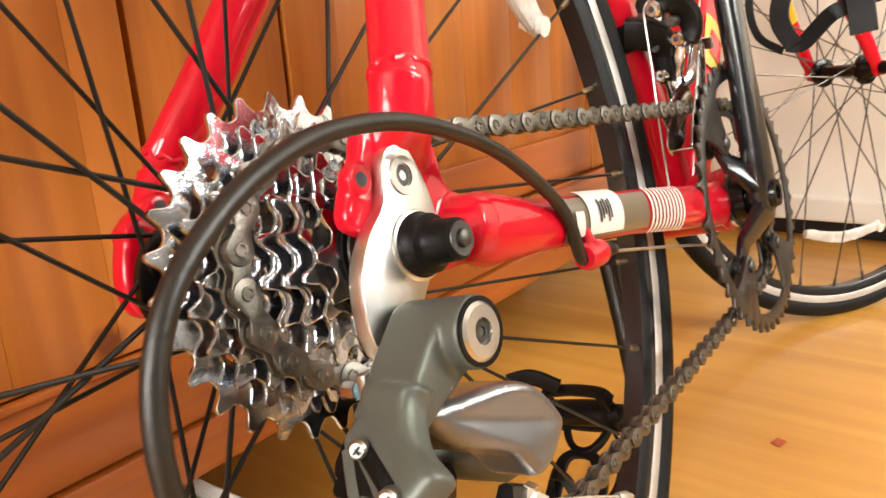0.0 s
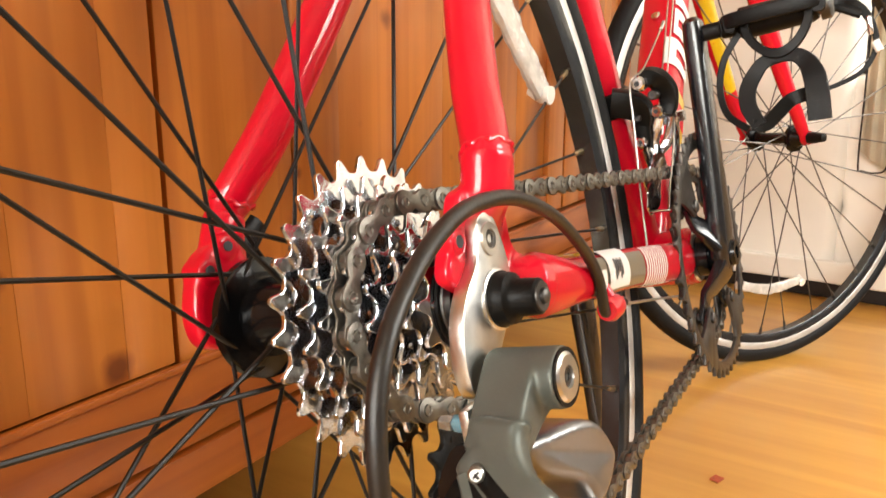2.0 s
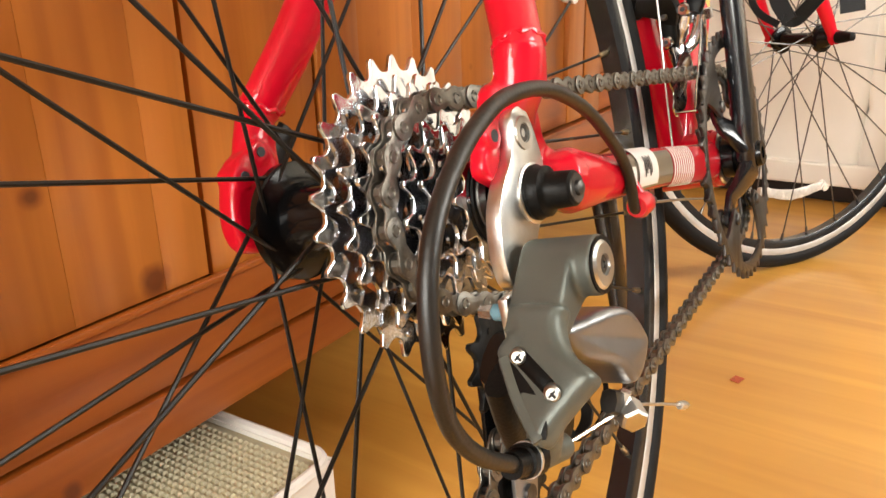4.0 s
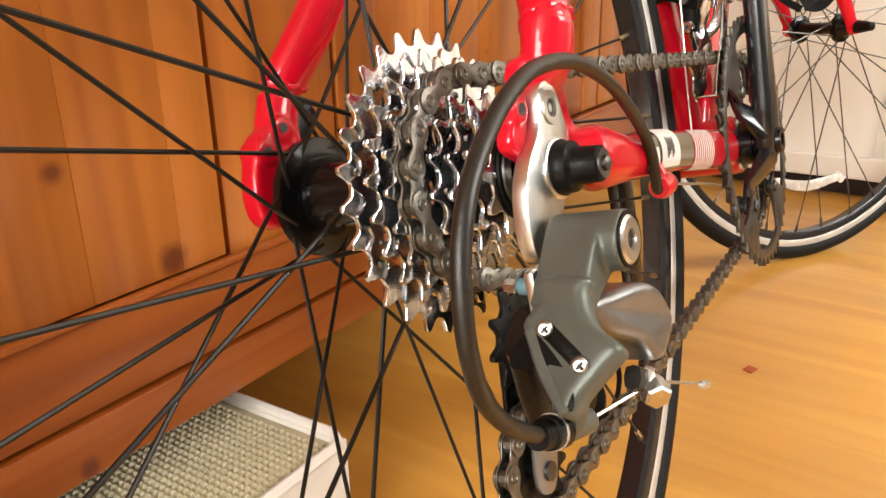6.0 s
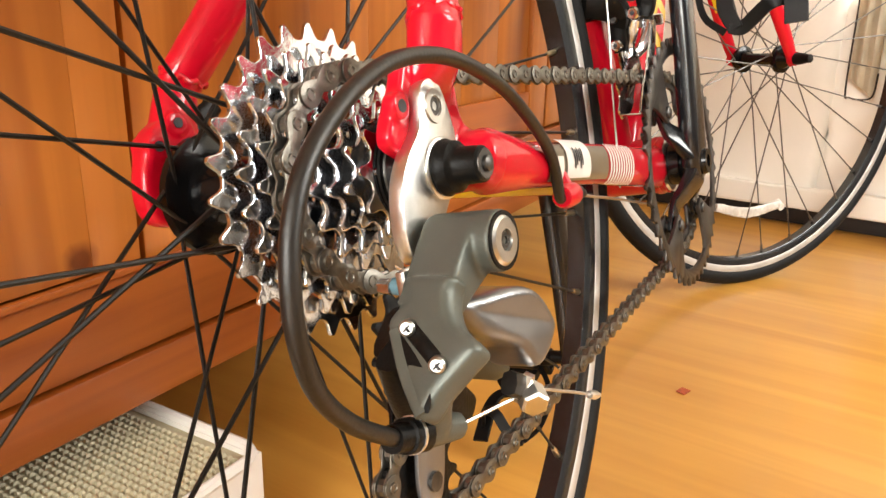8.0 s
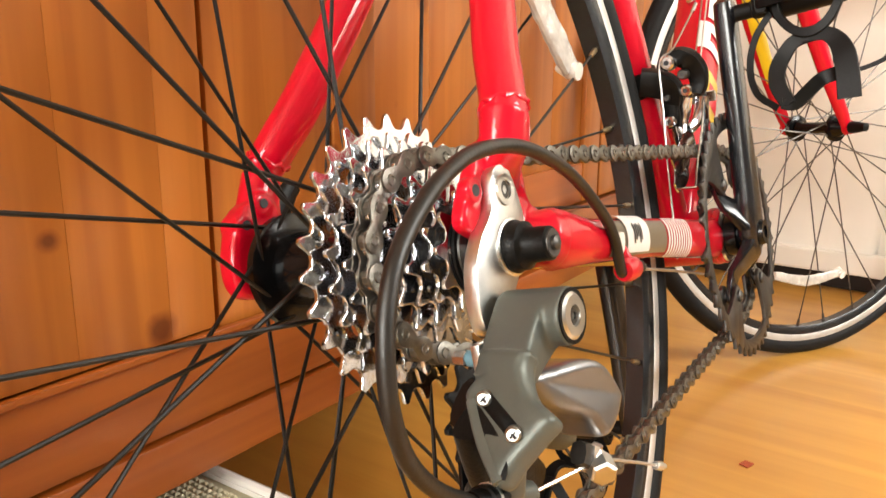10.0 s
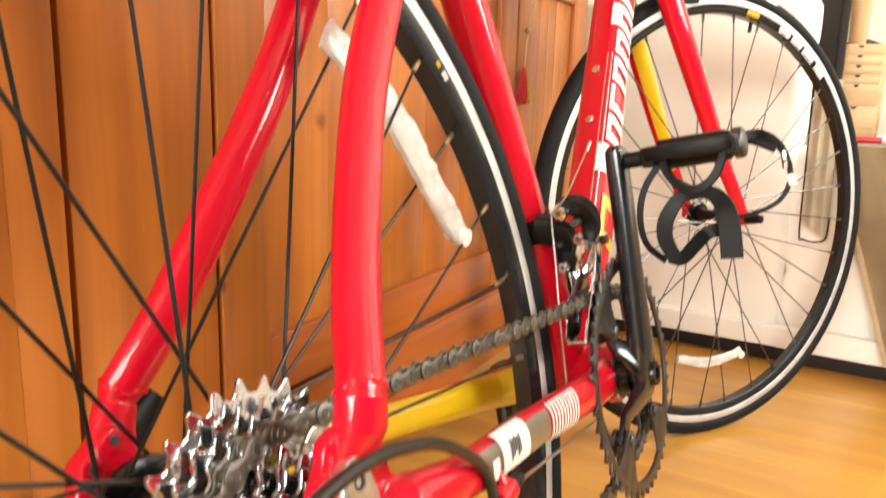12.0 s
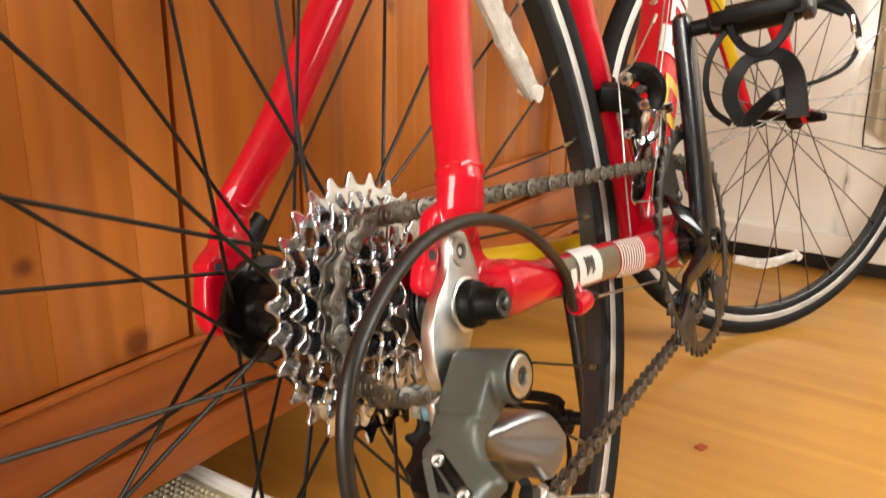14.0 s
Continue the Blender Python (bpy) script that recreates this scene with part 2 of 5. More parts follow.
def sweep(points, radius, segs=12, bm=None, closed=False, up=None, flat=1.0, square=0.0):
    """A tube along points; radius: a number, or one for each point, or pairs; flat: second half-axis; up: the first half-axis' direction."""
    bm = bm or bmesh.new()
    p = [Vector(q) for q in points]
    n = len(p)
    rings, ref = [], Vector(up) if up else None
    for i in range(n):
        if closed:
            t = (p[(i + 1) % n] - p[i - 1]).normalized()
        else:
            t = (p[min(i + 1, n - 1)] - p[max(i - 1, 0)]).normalized()
        if ref is None:
            ref = Vector((1, 0, 0)) if abs(t.x) < 0.9 else Vector((0, 0, 1))
        a = (ref - t * ref.dot(t)).normalized()
        if not up:
            ref = a
        b = t.cross(a)
        r = radius[i] if isinstance(radius, list) else radius
        ra, rb = r if isinstance(r, tuple) else (r, r * flat)
        ring = []
        for k in range(segs):
            w = 2 * math.pi * k / segs
            c, s = math.cos(w), math.sin(w)
            if square:
                e = 1 - square
                c, s = math.copysign(abs(c) ** e, c), math.copysign(abs(s) ** e, s)
            ring.append(bm.verts.new(p[i] + a * (c * ra) + b * (s * rb)))
        rings.append(ring)
    last = n if closed else n - 1
    for i in range(last):
        r1, r2 = rings[i], rings[(i + 1) % n]
        for k in range(segs):
            bm.faces.new((r1[k], r1[(k + 1) % segs], r2[(k + 1) % segs], r2[k]))
    if not closed:
        bm.faces.new(rings[0][::-1])
        bm.faces.new(rings[-1])
    return bm


def lathe(profile, segs=48, bm=None, m=None, closed=True):
    """Turns (x, radius) pairs round the x axis; closed joins the last pair to the first."""
    bm = bm or bmesh.new()
    m = m or Matrix()
    rings = []
    for x, r in profile:
        rings.append([bm.verts.new(m @ Vector((x, r * math.cos(2 * math.pi * k / segs), r * math.sin(2 * math.pi * k / segs)))) for k in range(segs)])
    pairs = list(zip(rings, rings[1:])) + ([(rings[-1], rings[0])] if closed else [])
    for r1, r2 in pairs:
        for k in range(segs):
            bm.faces.new((r1[k], r1[(k + 1) % segs], r2[(k + 1) % segs], r2[k]))
    if not closed:
        bm.faces.new(rings[0][::-1])
        bm.faces.new(rings[-1])
    return bm


def rod(a, b, r, segs=12, bm=None, bevel=0.0):
    a, b = Vector(a), Vector(b)
    if bevel:
        d = (b - a).normalized() * bevel
        return sweep([a, a + d, b - d, b], [r - bevel, r, r, r - bevel], segs, bm)
    return sweep([a, b], r, segs, bm)


def box(lo, hi, bevel=0.0, bm=None, m=None, segs=2):
    own = bmesh.new()
    bmesh.ops.create_cube(own, size=1.0)
    lo, hi = Vector(lo), Vector(hi)
    for v in own.verts:
        v.co = Vector(((lo[k] + hi[k]) / 2 + v.co[k] * (hi[k] - lo[k]) for k in range(3)))
    if bevel:
        bmesh.ops.bevel(own, geom=own.edges[:], offset=bevel, segments=segs, affect="EDGES", profile=0.5)
    if m:
        own.transform(m)
    if bm is None:
        return own
    me = bpy.data.meshes.new("tmp")
    own.to_mesh(me)
    own.free()
    bm.from_mesh(me)
    bpy.data.meshes.remove(me)
    return bm


def plate(outline, x0, x1, bevel=0.0, bm=None, holes=(), axis="x"):
    """A plate of an outline of (y, z) pairs between x0 and x1, with holes cut through."""
    own = bmesh.new()
    loops = [outline, *holes]
    edges = []
    for loop in loops:
        vs = [own.verts.new((x0, y, z)) for y, z in loop]
        edges += [own.edges.new((vs[i], vs[(i + 1) % len(vs)])) for i in range(len(vs))]
    bmesh.ops.triangle_fill(own, use_beauty=True, use_dissolve=True, edges=edges)
    ext = bmesh.ops.extrude_face_region(own, geom=own.faces[:])
    for v in ext["geom"]:
        if isinstance(v, bmesh.types.BMVert):
            v.co.x = x1
    if bevel:
        bmesh.ops.recalc_face_normals(own, faces=own.faces[:])
        sharp = [e for e in own.edges if e.is_manifold and abs(e.verts[0].co.x - e.verts[1].co.x) < 1e-6 and e.calc_face_angle(0) > 0.8]
        bmesh.ops.bevel(own, geom=sharp, offset=bevel, segments=2, affect="EDGES", profile=0.5)
    if bm is None:
        return own
    me = bpy.data.meshes.new("tmp")
    own.to_mesh(me)
    own.free()
    bm.from_mesh(me)
    bpy.data.meshes.remove(me)
    return bm


def circle(cy, cz, r, n=20, start=0.0):
    return [(cy + r * math.cos(start + 2 * math.pi * k / n), cz + r * math.sin(start + 2 * math.pi * k / n)) for k in range(n)]


def smooth_loop(points, n=5):
    """A closed smooth outline through (y, z) pairs."""
    p = [Vector(q) for q in points]
    out, c = [], len(p)
    for i in range(c):
        a, b, d, e = p[i - 1], p[i], p[(i + 1) % c], p[(i + 2) % c]
        for k in range(n):
            u = k / n
            q = 0.5 * (2 * b + (d - a) * u + (2 * a - 5 * b + 4 * d - e) * u * u + (3 * b - a - 3 * d + e) * u**3)
            out.append((q.x, q.y))
    return out


def bolt(name, centre, r, head, parent, material, label=""):
    """A round bolt head at centre, facing +x, with a hexagon socket."""
    x, y, z = centre
    bm = lathe([(x - head, r * 0.98), (x - head * 0.25, r), (x, r * 0.86), (x, r * 0.45), (x - head * 0.5, r * 0.42), (x - head * 0.5, 0.0001)], 24, closed=False)
    for v in bm.verts:
        v.co.y += y
        v.co.z += z
    return part(name, bm, material, parent, label)


def crumple(bm, cuts, size, scale, seed=0.0):
    """Cuts the faces finer and moves the points by smooth noise."""
    bmesh.ops.triangulate(bm, faces=[f for f in bm.faces if len(f.verts) > 4])
    bmesh.ops.subdivide_edges(bm, edges=[e for e in bm.edges if e.calc_length() > 0.03], cuts=cuts, use_grid_fill=True)
    bm.normal_update()
    for v in bm.verts:
        d = noise.fractal(v.co * scale + Vector((seed, seed, 0)), 1.0, 2.0, 3)
        v.co += v.normal * d * size
    return bm


def drape(function, nu, nv, thick):
    """A cloth sheet from function(u, v) with a thickness."""
    bm = bmesh.new()
    grid = [[bm.verts.new(function(i / nu, j / nv)) for j in range(nv + 1)] for i in range(nu + 1)]
    for i in range(nu):
        for j in range(nv):
            bm.faces.new((grid[i][j], grid[i + 1][j], grid[i + 1][j + 1], grid[i][j + 1]))
    bmesh.ops.solidify(bm, geom=bm.faces[:], thickness=thick)
    return bm


# ---- the room ----
tagged(part("floor", box((-0.84, -4.1, -0.06), (2.5, 2.55, 0)), LAMINATE, smooth=False), "honey-coloured laminate floor with a soft sheen", "floor", kind="structure")
tagged(part("wall_north", box((-0.84, 2.45, 0), (2.5, 2.55, 2.5)), WALL, smooth=False), "cream painted wall behind the sofa", "wall", kind="structure")
tagged(part("wall_west", box((-0.84, -4.0, 0), (-0.76, 2.45, 2.5)), WALL, smooth=False), "cream painted wall behind the cupboard", "wall", kind="structure")


def wall_with_window(name, lo, hi, along, a0, a1, z0, z1):
    """A wall between two corners with one opening from a0 to a1 along an axis."""
    bm = bmesh.new()
    k = "xyz".index(along)
    for c0, c1, e0, e1 in ((lo[k], a0, lo[2], hi[2]), (a1, hi[k], lo[2], hi[2]), (a0, a1, lo[2], z0), (a0, a1, z1, hi[2])):
        l, h = list(lo), list(hi)
        l[k], h[k], l[2], h[2] = c0, c1, e0, e1
        box(l, h, bm=bm)
    return tagged(part(name, bm, DIM_WALL, smooth=False), "unseen wall, made dark to cut bounced light, with a window opening", "wall", kind="structure")


# unseen east and south walls, coloured dark to hold back bounced light
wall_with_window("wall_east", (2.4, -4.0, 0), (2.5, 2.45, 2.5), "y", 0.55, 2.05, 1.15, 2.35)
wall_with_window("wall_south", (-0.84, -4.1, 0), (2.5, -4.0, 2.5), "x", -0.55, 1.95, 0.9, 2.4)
tagged(part("ceiling", box((-0.84, -4.1, 2.5), (2.5, 2.55, 2.58)), CEILING, smooth=False), "plain white ceiling", "ceiling", kind="structure")


# ---- the pine cupboard ----
CUPBOARD = pose(0, 0.0285, -0.006, 0, 0, 3.5)


def cupboard():
    top = thing("cupboard", "varnished orange pine cupboard with panelled doors", "cupboard", CUPBOARD)
    F = -0.215
    bm = box((-0.62, -1.15, 0.128), (F - 0.022, 1.097, 1.85))
    box((-0.61, -1.10, 0.006), (-0.52, 1.07, 0.128), bm=bm)
    part("body", bm, PINE, top, smooth=False)
    part("base_rail", box((F - 0.022, -1.15, 0.126), (F, 1.099, 0.164), 0.003), PINE_RAIL, top, "lower pine rail with a knot")
    part("lower_rail", box((F - 0.022, -1.15, 0.167), (F - 0.0005, 1.099, 0.2290), 0.004), PINE_RAIL, top)
    part("ledge", box((F - 0.001, -1.15, 0.2288), (F + 0.006, 1.099, 0.2338), 0.0012), PINE_RAIL, top, "narrow pine ledge above the rail")
    part("post", box((F - 0.022, 0.0785, 0.231), (F - 0.002, 0.2035, 1.85), 0.002), PINE, top)
    # a boarded door
    d1 = part("door", box((F - 0.022, -0.62, 0.2345), (F - 0.010, 0.0745, 1.80)), PINE, top, "pine door of upright boards")
    edges = [0.0730, 0.036, -0.031, -0.106, -0.181, -0.256, -0.331, -0.406, -0.481, -0.556, -0.62]
    for b, a in zip(edges, edges[1:]):
        part("board", box((F - 0.010, a + 0.00003, 0.2350), (F, b - 0.00003, 1.80), 0.0004), PINE, d1)
    # two framed doors with sunk panels
    for y0, y1, st in ((0.207, 0.788, 0.056), (0.794, 1.096, 0.066)):
        door = part("door", box((F - 0.022, y0, 0.237), (F - 0.012, y1, 1.80)), PINE, top, "framed pine door with sunk panels")
        for a, b in ((y0, y0 + st), (y1 - st, y1)):
            part("stile", box((F - 0.012, a, 0.237), (F, b, 1.80), 0.002), PINE, door)
        for a, b in ((0.237, 0.292), (0.658, 0.704), (1.74, 1.80)):
            part("rail", box((F - 0.012, y0 + st, a), (F - 0.001, y1 - st, b), 0.002), PINE_RAIL, door)
        for a, b in ((0.292, 0.658), (0.704, 1.74)):
            n = 5 if y1 - y0 > 0.3 else 1
            w = (y1 - y0 - 2 * st) / n
            for k in range(n):
                part("board", box((F - 0.012, y0 + st + k * w + 0.0001, a), (F - 0.0075, y0 + st + (k + 1) * w - 0.0001, b), 0.0005), PINE, door)
    for y, z in ((0.752, 0.692), (0.812, 0.690)):
        kn = lathe([(0, 0.006), (0.010, 0.005), (0.013, 0.0095), (0.019, 0.0130), (0.026, 0.0122), (0.031, 0.007), (0.0322, 0.0005)], 24, closed=False)
        kn.transform(Matrix.Translation((F, y, z)))
        part("knob", kn, PEWTER, top, "round pewter-grey knob")
    return top


cupboard()


def tassel_cord():
    top = thing("tassel", "red and gold tassel on a string from a cupboard knob", "tassel", CUPBOARD @ pose(0, 0.076, 0.030))
    F = -0.185
    pts = [(F, 0.731, 0.662), (F - 0.012, 0.731, 0.614), (F - 0.02, 0.726, 0.562), (F - 0.022, 0.724, 0.516)]
    part("string", sweep(catmull(pts, 6), 0.0014, 6), STRING, top)
    part("loop", sweep([(F - 0.003 + 0.006 * math.cos(a), 0.733 + 0.012 * math.cos(a), 0.660 + 0.015 * math.sin(a)) for a in [k * math.pi / 6 for k in range(12)]], 0.0012, 6, closed=True), STRING, top)
    bead = bmesh.new()
    bmesh.ops.create_uvsphere(bead, u_segments=12, v_segments=8, radius=0.005, matrix=Matrix.Translation((F - 0.02, 0.726, 0.568)))
    part("bead", bead, BRASS, top)
    for name, dy, material in (("red_tuft", -0.006, TASSEL_RED), ("gold_tuft", 0.010, TASSEL_GOLD)):
        bm = bmesh.new()
        for k in range(22):
            a = k * 2.4
            r = 0.010 * math.sqrt((k + 0.5) / 22)
            e = Vector((F - 0.022 + r * math.cos(a) * 0.7, 0.724 + dy + r * math.sin(a), 0.472 + 0.006 * math.sin(k * 1.7)))
            sweep([(F - 0.022, 0.724 + dy * 0.5, 0.517), (e + Vector((F - 0.022, 0.724, 0.516))) / 2, e], 0.0022, 5, bm)
        tagged(part(name, bm, material, top), kind="stuff")


tassel_cord()


def grille_box():
    top = thing("storage_box", "white plastic box with a cream woven-mesh top, half under the cupboard", "box", pose(-0.266, -0.139, 0, 0, 0, 3))
    w, l, h = 0.136, 0.25, 0.088
    bm = bmesh.new()
    for lo, hi in (((-w, -l, 0), (-w + 0.006, l, h)), ((w - 0.006, -l, 0), (w, l, h)), ((-w + 0.006, -l, 0), (w - 0.006, -l + 0.006, h)), ((-w + 0.006, l - 0.006, 0), (w - 0.006, l, h)), ((-w + 0.006, -l + 0.006, 0), (w - 0.006, l - 0.006, 0.004))):
        box(lo, hi, bm=bm)
    part("side", bm, WHITE_PLASTIC, top, smooth=False)
    loop = []
    r = 0.018
    for cx, cy, a0 in ((w - r, l - r, 0), (-w + r, l - r, 90), (-w + r, -l + r, 180), (w - r, -l + r, 270)):
        for k in range(7):
            a = radians(a0 + 15 * k)
            loop.append((cx + r * math.cos(a), cy + r * math.sin(a), h))
    part("rim", sweep(loop, 0.0045, 8, closed=True, up=(0, 0, 1)), WHITE_PLASTIC, top, "rounded white rim")
    bm = box((-w + 0.006, -l + 0.006, h - 0.007), (w - 0.006, l - 0.006, h - 0.004))
    pitch = 0.0058
    for i in range(int((2 * w - 0.014) / pitch)):
        for j in range(int((2 * l - 0.014) / pitch)):
            cx, cy = -w + 0.010 + i * pitch, -l + 0.010 + j * pitch
            a, b = (0.0027, 0.0019) if (i + j) % 2 else (0.0019, 0.0027)
            z = h - 0.004
            low = [bm.verts.new((cx + sx * a, cy + sy * b, z)) for sx, sy in ((-1, -1), (1, -1), (1, 1), (-1, 1))]
            tip = [bm.verts.new((cx + sx * a * 0.45, cy + sy * b * 0.45, z + 0.0022)) for sx, sy in ((-1, -1), (1, -1), (1, 1), (-1, 1))]
            bm.faces.new(tip)
            for k in range(4):
                bm.faces.new((low[k], low[(k + 1) % 4], tip[(k + 1) % 4], tip[k]))
    tagged(part("mesh_top", bm, MESH_PLASTIC, top, "cream woven plastic mesh"), kind="stuff")


grille_box()


# ---- the sofa end ----
def creases(bm, depth):
    """Long shallow creases in loose cloth, running mostly sideways and sagging a little."""
    for v in bm.verts:
        p = Vector((v.co.x * 2.2, v.co.y * 2.2, v.co.z * 15.0 + 2.0 * noise.noise(v.co * 3.0)))
        k = noise.noise(p) + 0.5 * noise.noise(p * 2.3)
        v.co += v.normal * depth * (k - 0.6 * abs(k))
    return bm


def sofa():
    top = thing("sofa", "low sofa under a loose white cotton cover", "sofa")
    bm = box((-0.72, 1.372, 0.040), (0.048, 1.50, 0.704), 0.028, segs=5)
    part("arm", creases(crumple(bm, 22, 0.004, 4.5), 0.007), SHEET, top, "arm under a creased white cover")
    bm = box((0.040, 1.382, 0.040), (1.6, 2.15, 0.425), 0.02, segs=3)
    part("seat", creases(crumple(bm, 22, 0.006, 5.0, 3.0), 0.007), SHEET, top)
    bm = box((-0.725, 1.356, 0.034), (1.6, 1.376, 0.080), 0.006)
    part("hem", crumple(bm, 24, 0.0035, 9.0, 5.0), SHEET, top, "hem of the white cover")
    part("base", box((-0.70, 1.385, 0.0), (1.58, 2.12, 0.046), 0.003), FRAME_DARK, top)


sofa()


def throw():
    def f(u, v):
        x = 0.108 + 1.2 * u
        x += 0.130 * max(0.0, 1 - v / 0.70) * max(0.02, 1 - u * 1.4)
        fold = (0.022 * math.sin(u * 44 + 7.0 * v) + 0.012 * math.sin(u * 91 + 4 * v) + 0.006 * math.sin(u * 150 - 9 * v)) * (1 - v * 0.75) * min(1.0, 0.25 + u * 8)
        fold -= 0.016 * min(1.0, max(0.0, (u - 0.036) / 0.012)) * (1 - v * 0.6)
        if v > 0.72:
            k = (v - 0.72) / 0.28
            return (x, 1.366 + 0.42 * k, 0.431 + 0.003 * math.sin(u * 30 + k * 5))
        return (x, 1.330 + fold + 0.026 * (v / 0.72), 0.046 + 0.385 * min(v / 0.70, 1.0))

    th = thing("throw", "beige linen throw hanging in folds over the sofa", "throw")
    part("cloth", drape(f, 120, 40, 0.002), LINEN, th)
    part("hem", sweep([Vector(f(k / 120, 0.0)) - Vector((0, 0.001, 0)) for k in range(121)], (0.0022, 0.004), 6, up=(0, 1, 0)), LINEN, th, "thicker sewn hem")
    part("side_hem", sweep([Vector(f(0.0, 0.7 * k / 24)) for k in range(25)], (0.0022, 0.005), 6, up=(0, 1, 0)), LINEN, th, "thicker sewn hem")

    def g(u, v):
        bulge = 0.018 * math.sin(math.pi * u) * math.sin(math.pi * min(1, v + 0.1))
        return (0.064 + 0.006 * (1 - v) + 0.046 * u, 1.352 - bulge + 0.004 * math.sin(9 * v) + 0.004 * math.sin(14 * u), 0.256 + 0.034 * (1 - v) * (1 - u) + 0.290 * v)

    pouch = thing("cloth_pouch", "beige cloth pouch with dark piping beside the sofa arm", "pouch")
    part("pocket", drape(g, 16, 24, 0.006), OLIVE_CLOTH, pouch)
    part("piping", sweep(catmull([(0.062, 1.352, 0.540), (0.066, 1.350, 0.400), (0.069, 1.347, 0.268), (0.078, 1.340, 0.256), (0.100, 1.338, 0.254), (0.114, 1.346, 0.262), (0.116, 1.35, 0.30)], 6), 0.0016, 6), FRAME_DARK, pouch, "dark piping")


throw()


def sheet_bundle():
    bm = box((-0.30, 1.385, 0.701), (-0.062, 1.49, 0.712), 0.004, segs=3)
    tagged(part("folded_sheet", crumple(bm, 9, 0.009, 22.0, 9.0), SHEET), "crumpled white sheet lying on the sofa arm", "sheet")
    bm = box((-0.054, 1.41, 0.703), (-0.006, 1.49, 0.86), 0.02, segs=4)
    for v in bm.verts:
        v.co.x -= max(0.0, v.co.z - 0.703) * 0.25
    tagged(part("cushion", crumple(bm, 5, 0.006, 9.0, 4.0), OLIVE_CLOTH), "pale beige cushion standing on the sofa arm", "cushion")


sheet_bundle()


def far_things():
    fr = thing("picture_board", "dark brown framed board leaning behind the sofa arm", "board")
    part("panel", box((-0.20, 1.712, 0.428), (0.062, 1.720, 1.045)), FRAME_DARK, fr)
    for lo, hi in (((0.062, 1.700, 0.426), (0.078, 1.726, 1.06)), ((-0.216, 1.700, 0.426), (-0.20, 1.726, 1.06)), ((-0.20, 1.700, 1.045), (0.062, 1.726, 1.06))):
        part("frame_bar", box(lo, hi, 0.002), FRAME_DARK, fr)
    ch = thing("drawer_chest", "small pale birch chest of six drawers", "chest")
    x0, x1, y0, y1, z0, z1 = 0.063, 0.156, 1.75, 1.86, 0.4335, 0.634
    part("case", box((x0, y0 + 0.003, z0), (x1, y1, z1), 0.001), BIRCH, ch)
    hs = [0.021, 0.021, 0.021, 0.021, 0.048, 0.048]
    z = z1 - 0.002
    for h in hs:
        dr = part("drawer", box((x0 + 0.001, y0, z - h + 0.0012), (x1 - 0.006, y0 + 0.006, z), 0.0008), BIRCH, ch)
        pull = plate([(-0.006, 0.0), (0.006, 0.0), (0.004, -0.004), (0.0, -0.006), (-0.004, -0.004)], -0.0006, 0.0006)
        pull.transform(Matrix.Translation(((x0 + x1) / 2 - 0.004, y0 - 0.0006, z - 0.001)) @ Matrix.Rotation(radians(-90), 4, "Z"))
        part("finger_notch", pull, INK, dr, "dark cut-out finger pull")
        z -= h
    mill = lathe([(0, 0.017), (0.01, 0.0185), (0.05, 0.019), (0.09, 0.0225), (0.110, 0.0215), (0.124, 0.014), (0.128, 0.005), (0.1285, 0.0005)], 20, closed=False)
    mill.transform(Matrix.Translation((0.092, 1.80, 0.635)) @ Matrix.Rotation(radians(-90), 4, "Y"))
    tagged(part("wooden_bottle", mill, BEECH), "turned pale wooden bottle standing on the drawer chest", "bottle")
    for x, w in ((0.112, 0.020), (0.066, 0.010)):
        s = box((x, 1.765, 0.6345), (x + w * 1.6, 1.785, 0.6345 + 0.012), 0.004)
        for v in s.verts:
            v.co.z = 0.6345 + (v.co.z - 0.6345) * max(0.15, 1 - (v.co.x - x) / (w * 1.7))
        tagged(part("dark_scrap", s, INK), "small dark scrap on the drawer chest", "scrap")
    pen = thing("marker_pen", "red marker pen with a white and black cap on the throw", "pen", pose(0.13, 1.405, 0.4405, 0, 0, 4))
    part("barrel", rod((0, 0, 0), (0.05, 0, 0), 0.0055, 12, bevel=0.001), PEN_RED, pen)
    part("band", rod((0.05, 0, 0), (0.075, 0, 0), 0.005, 12), WHITE_PLASTIC, pen)
    part("cap", rod((0.075, 0, 0), (0.12, 0, 0), 0.0056, 12, bevel=0.001), PLASTIC, pen)
    bk = thing("card_box", "brown card box with a purple edge on the sofa", "box", pose(0.205, 1.72, 0.4335, 0, 0, 0))
    part("carton", box((0, 0, 0.008), (0.12, 0.1, 0.07), 0.001), BOOK_BROWN, bk)
    part("edge_strip", box((0, 0, 0), (0.12, 0.1, 0.008), 0.001), PURPLE, bk)
    tagged(part("paper_strip", box((0.12, 1.43, 0.4325), (0.33, 1.50, 0.4375), 0.001), PAPER), "pale paper lying on the throw", "paper")
    tagged(part("wall_paper", box((0.03, 2.447, 0.83), (0.17, 2.4495, 1.05)), PAPER, smooth=False), "white sheet of paper on the wall", "paper")
    fl = plate([(-0.007, -0.004), (0.006, -0.007), (0.008, 0.003), (-0.004, 0.006)], 0, 0.0012)
    fl.transform(Matrix.Translation((0.042, 0.559, 0.0004)) @ Matrix.Rotation(radians(-90), 4, "Y"))
    tagged(part("scrap", fl, FLECK), "tiny red-brown scrap on the floor", "scrap")


far_things()


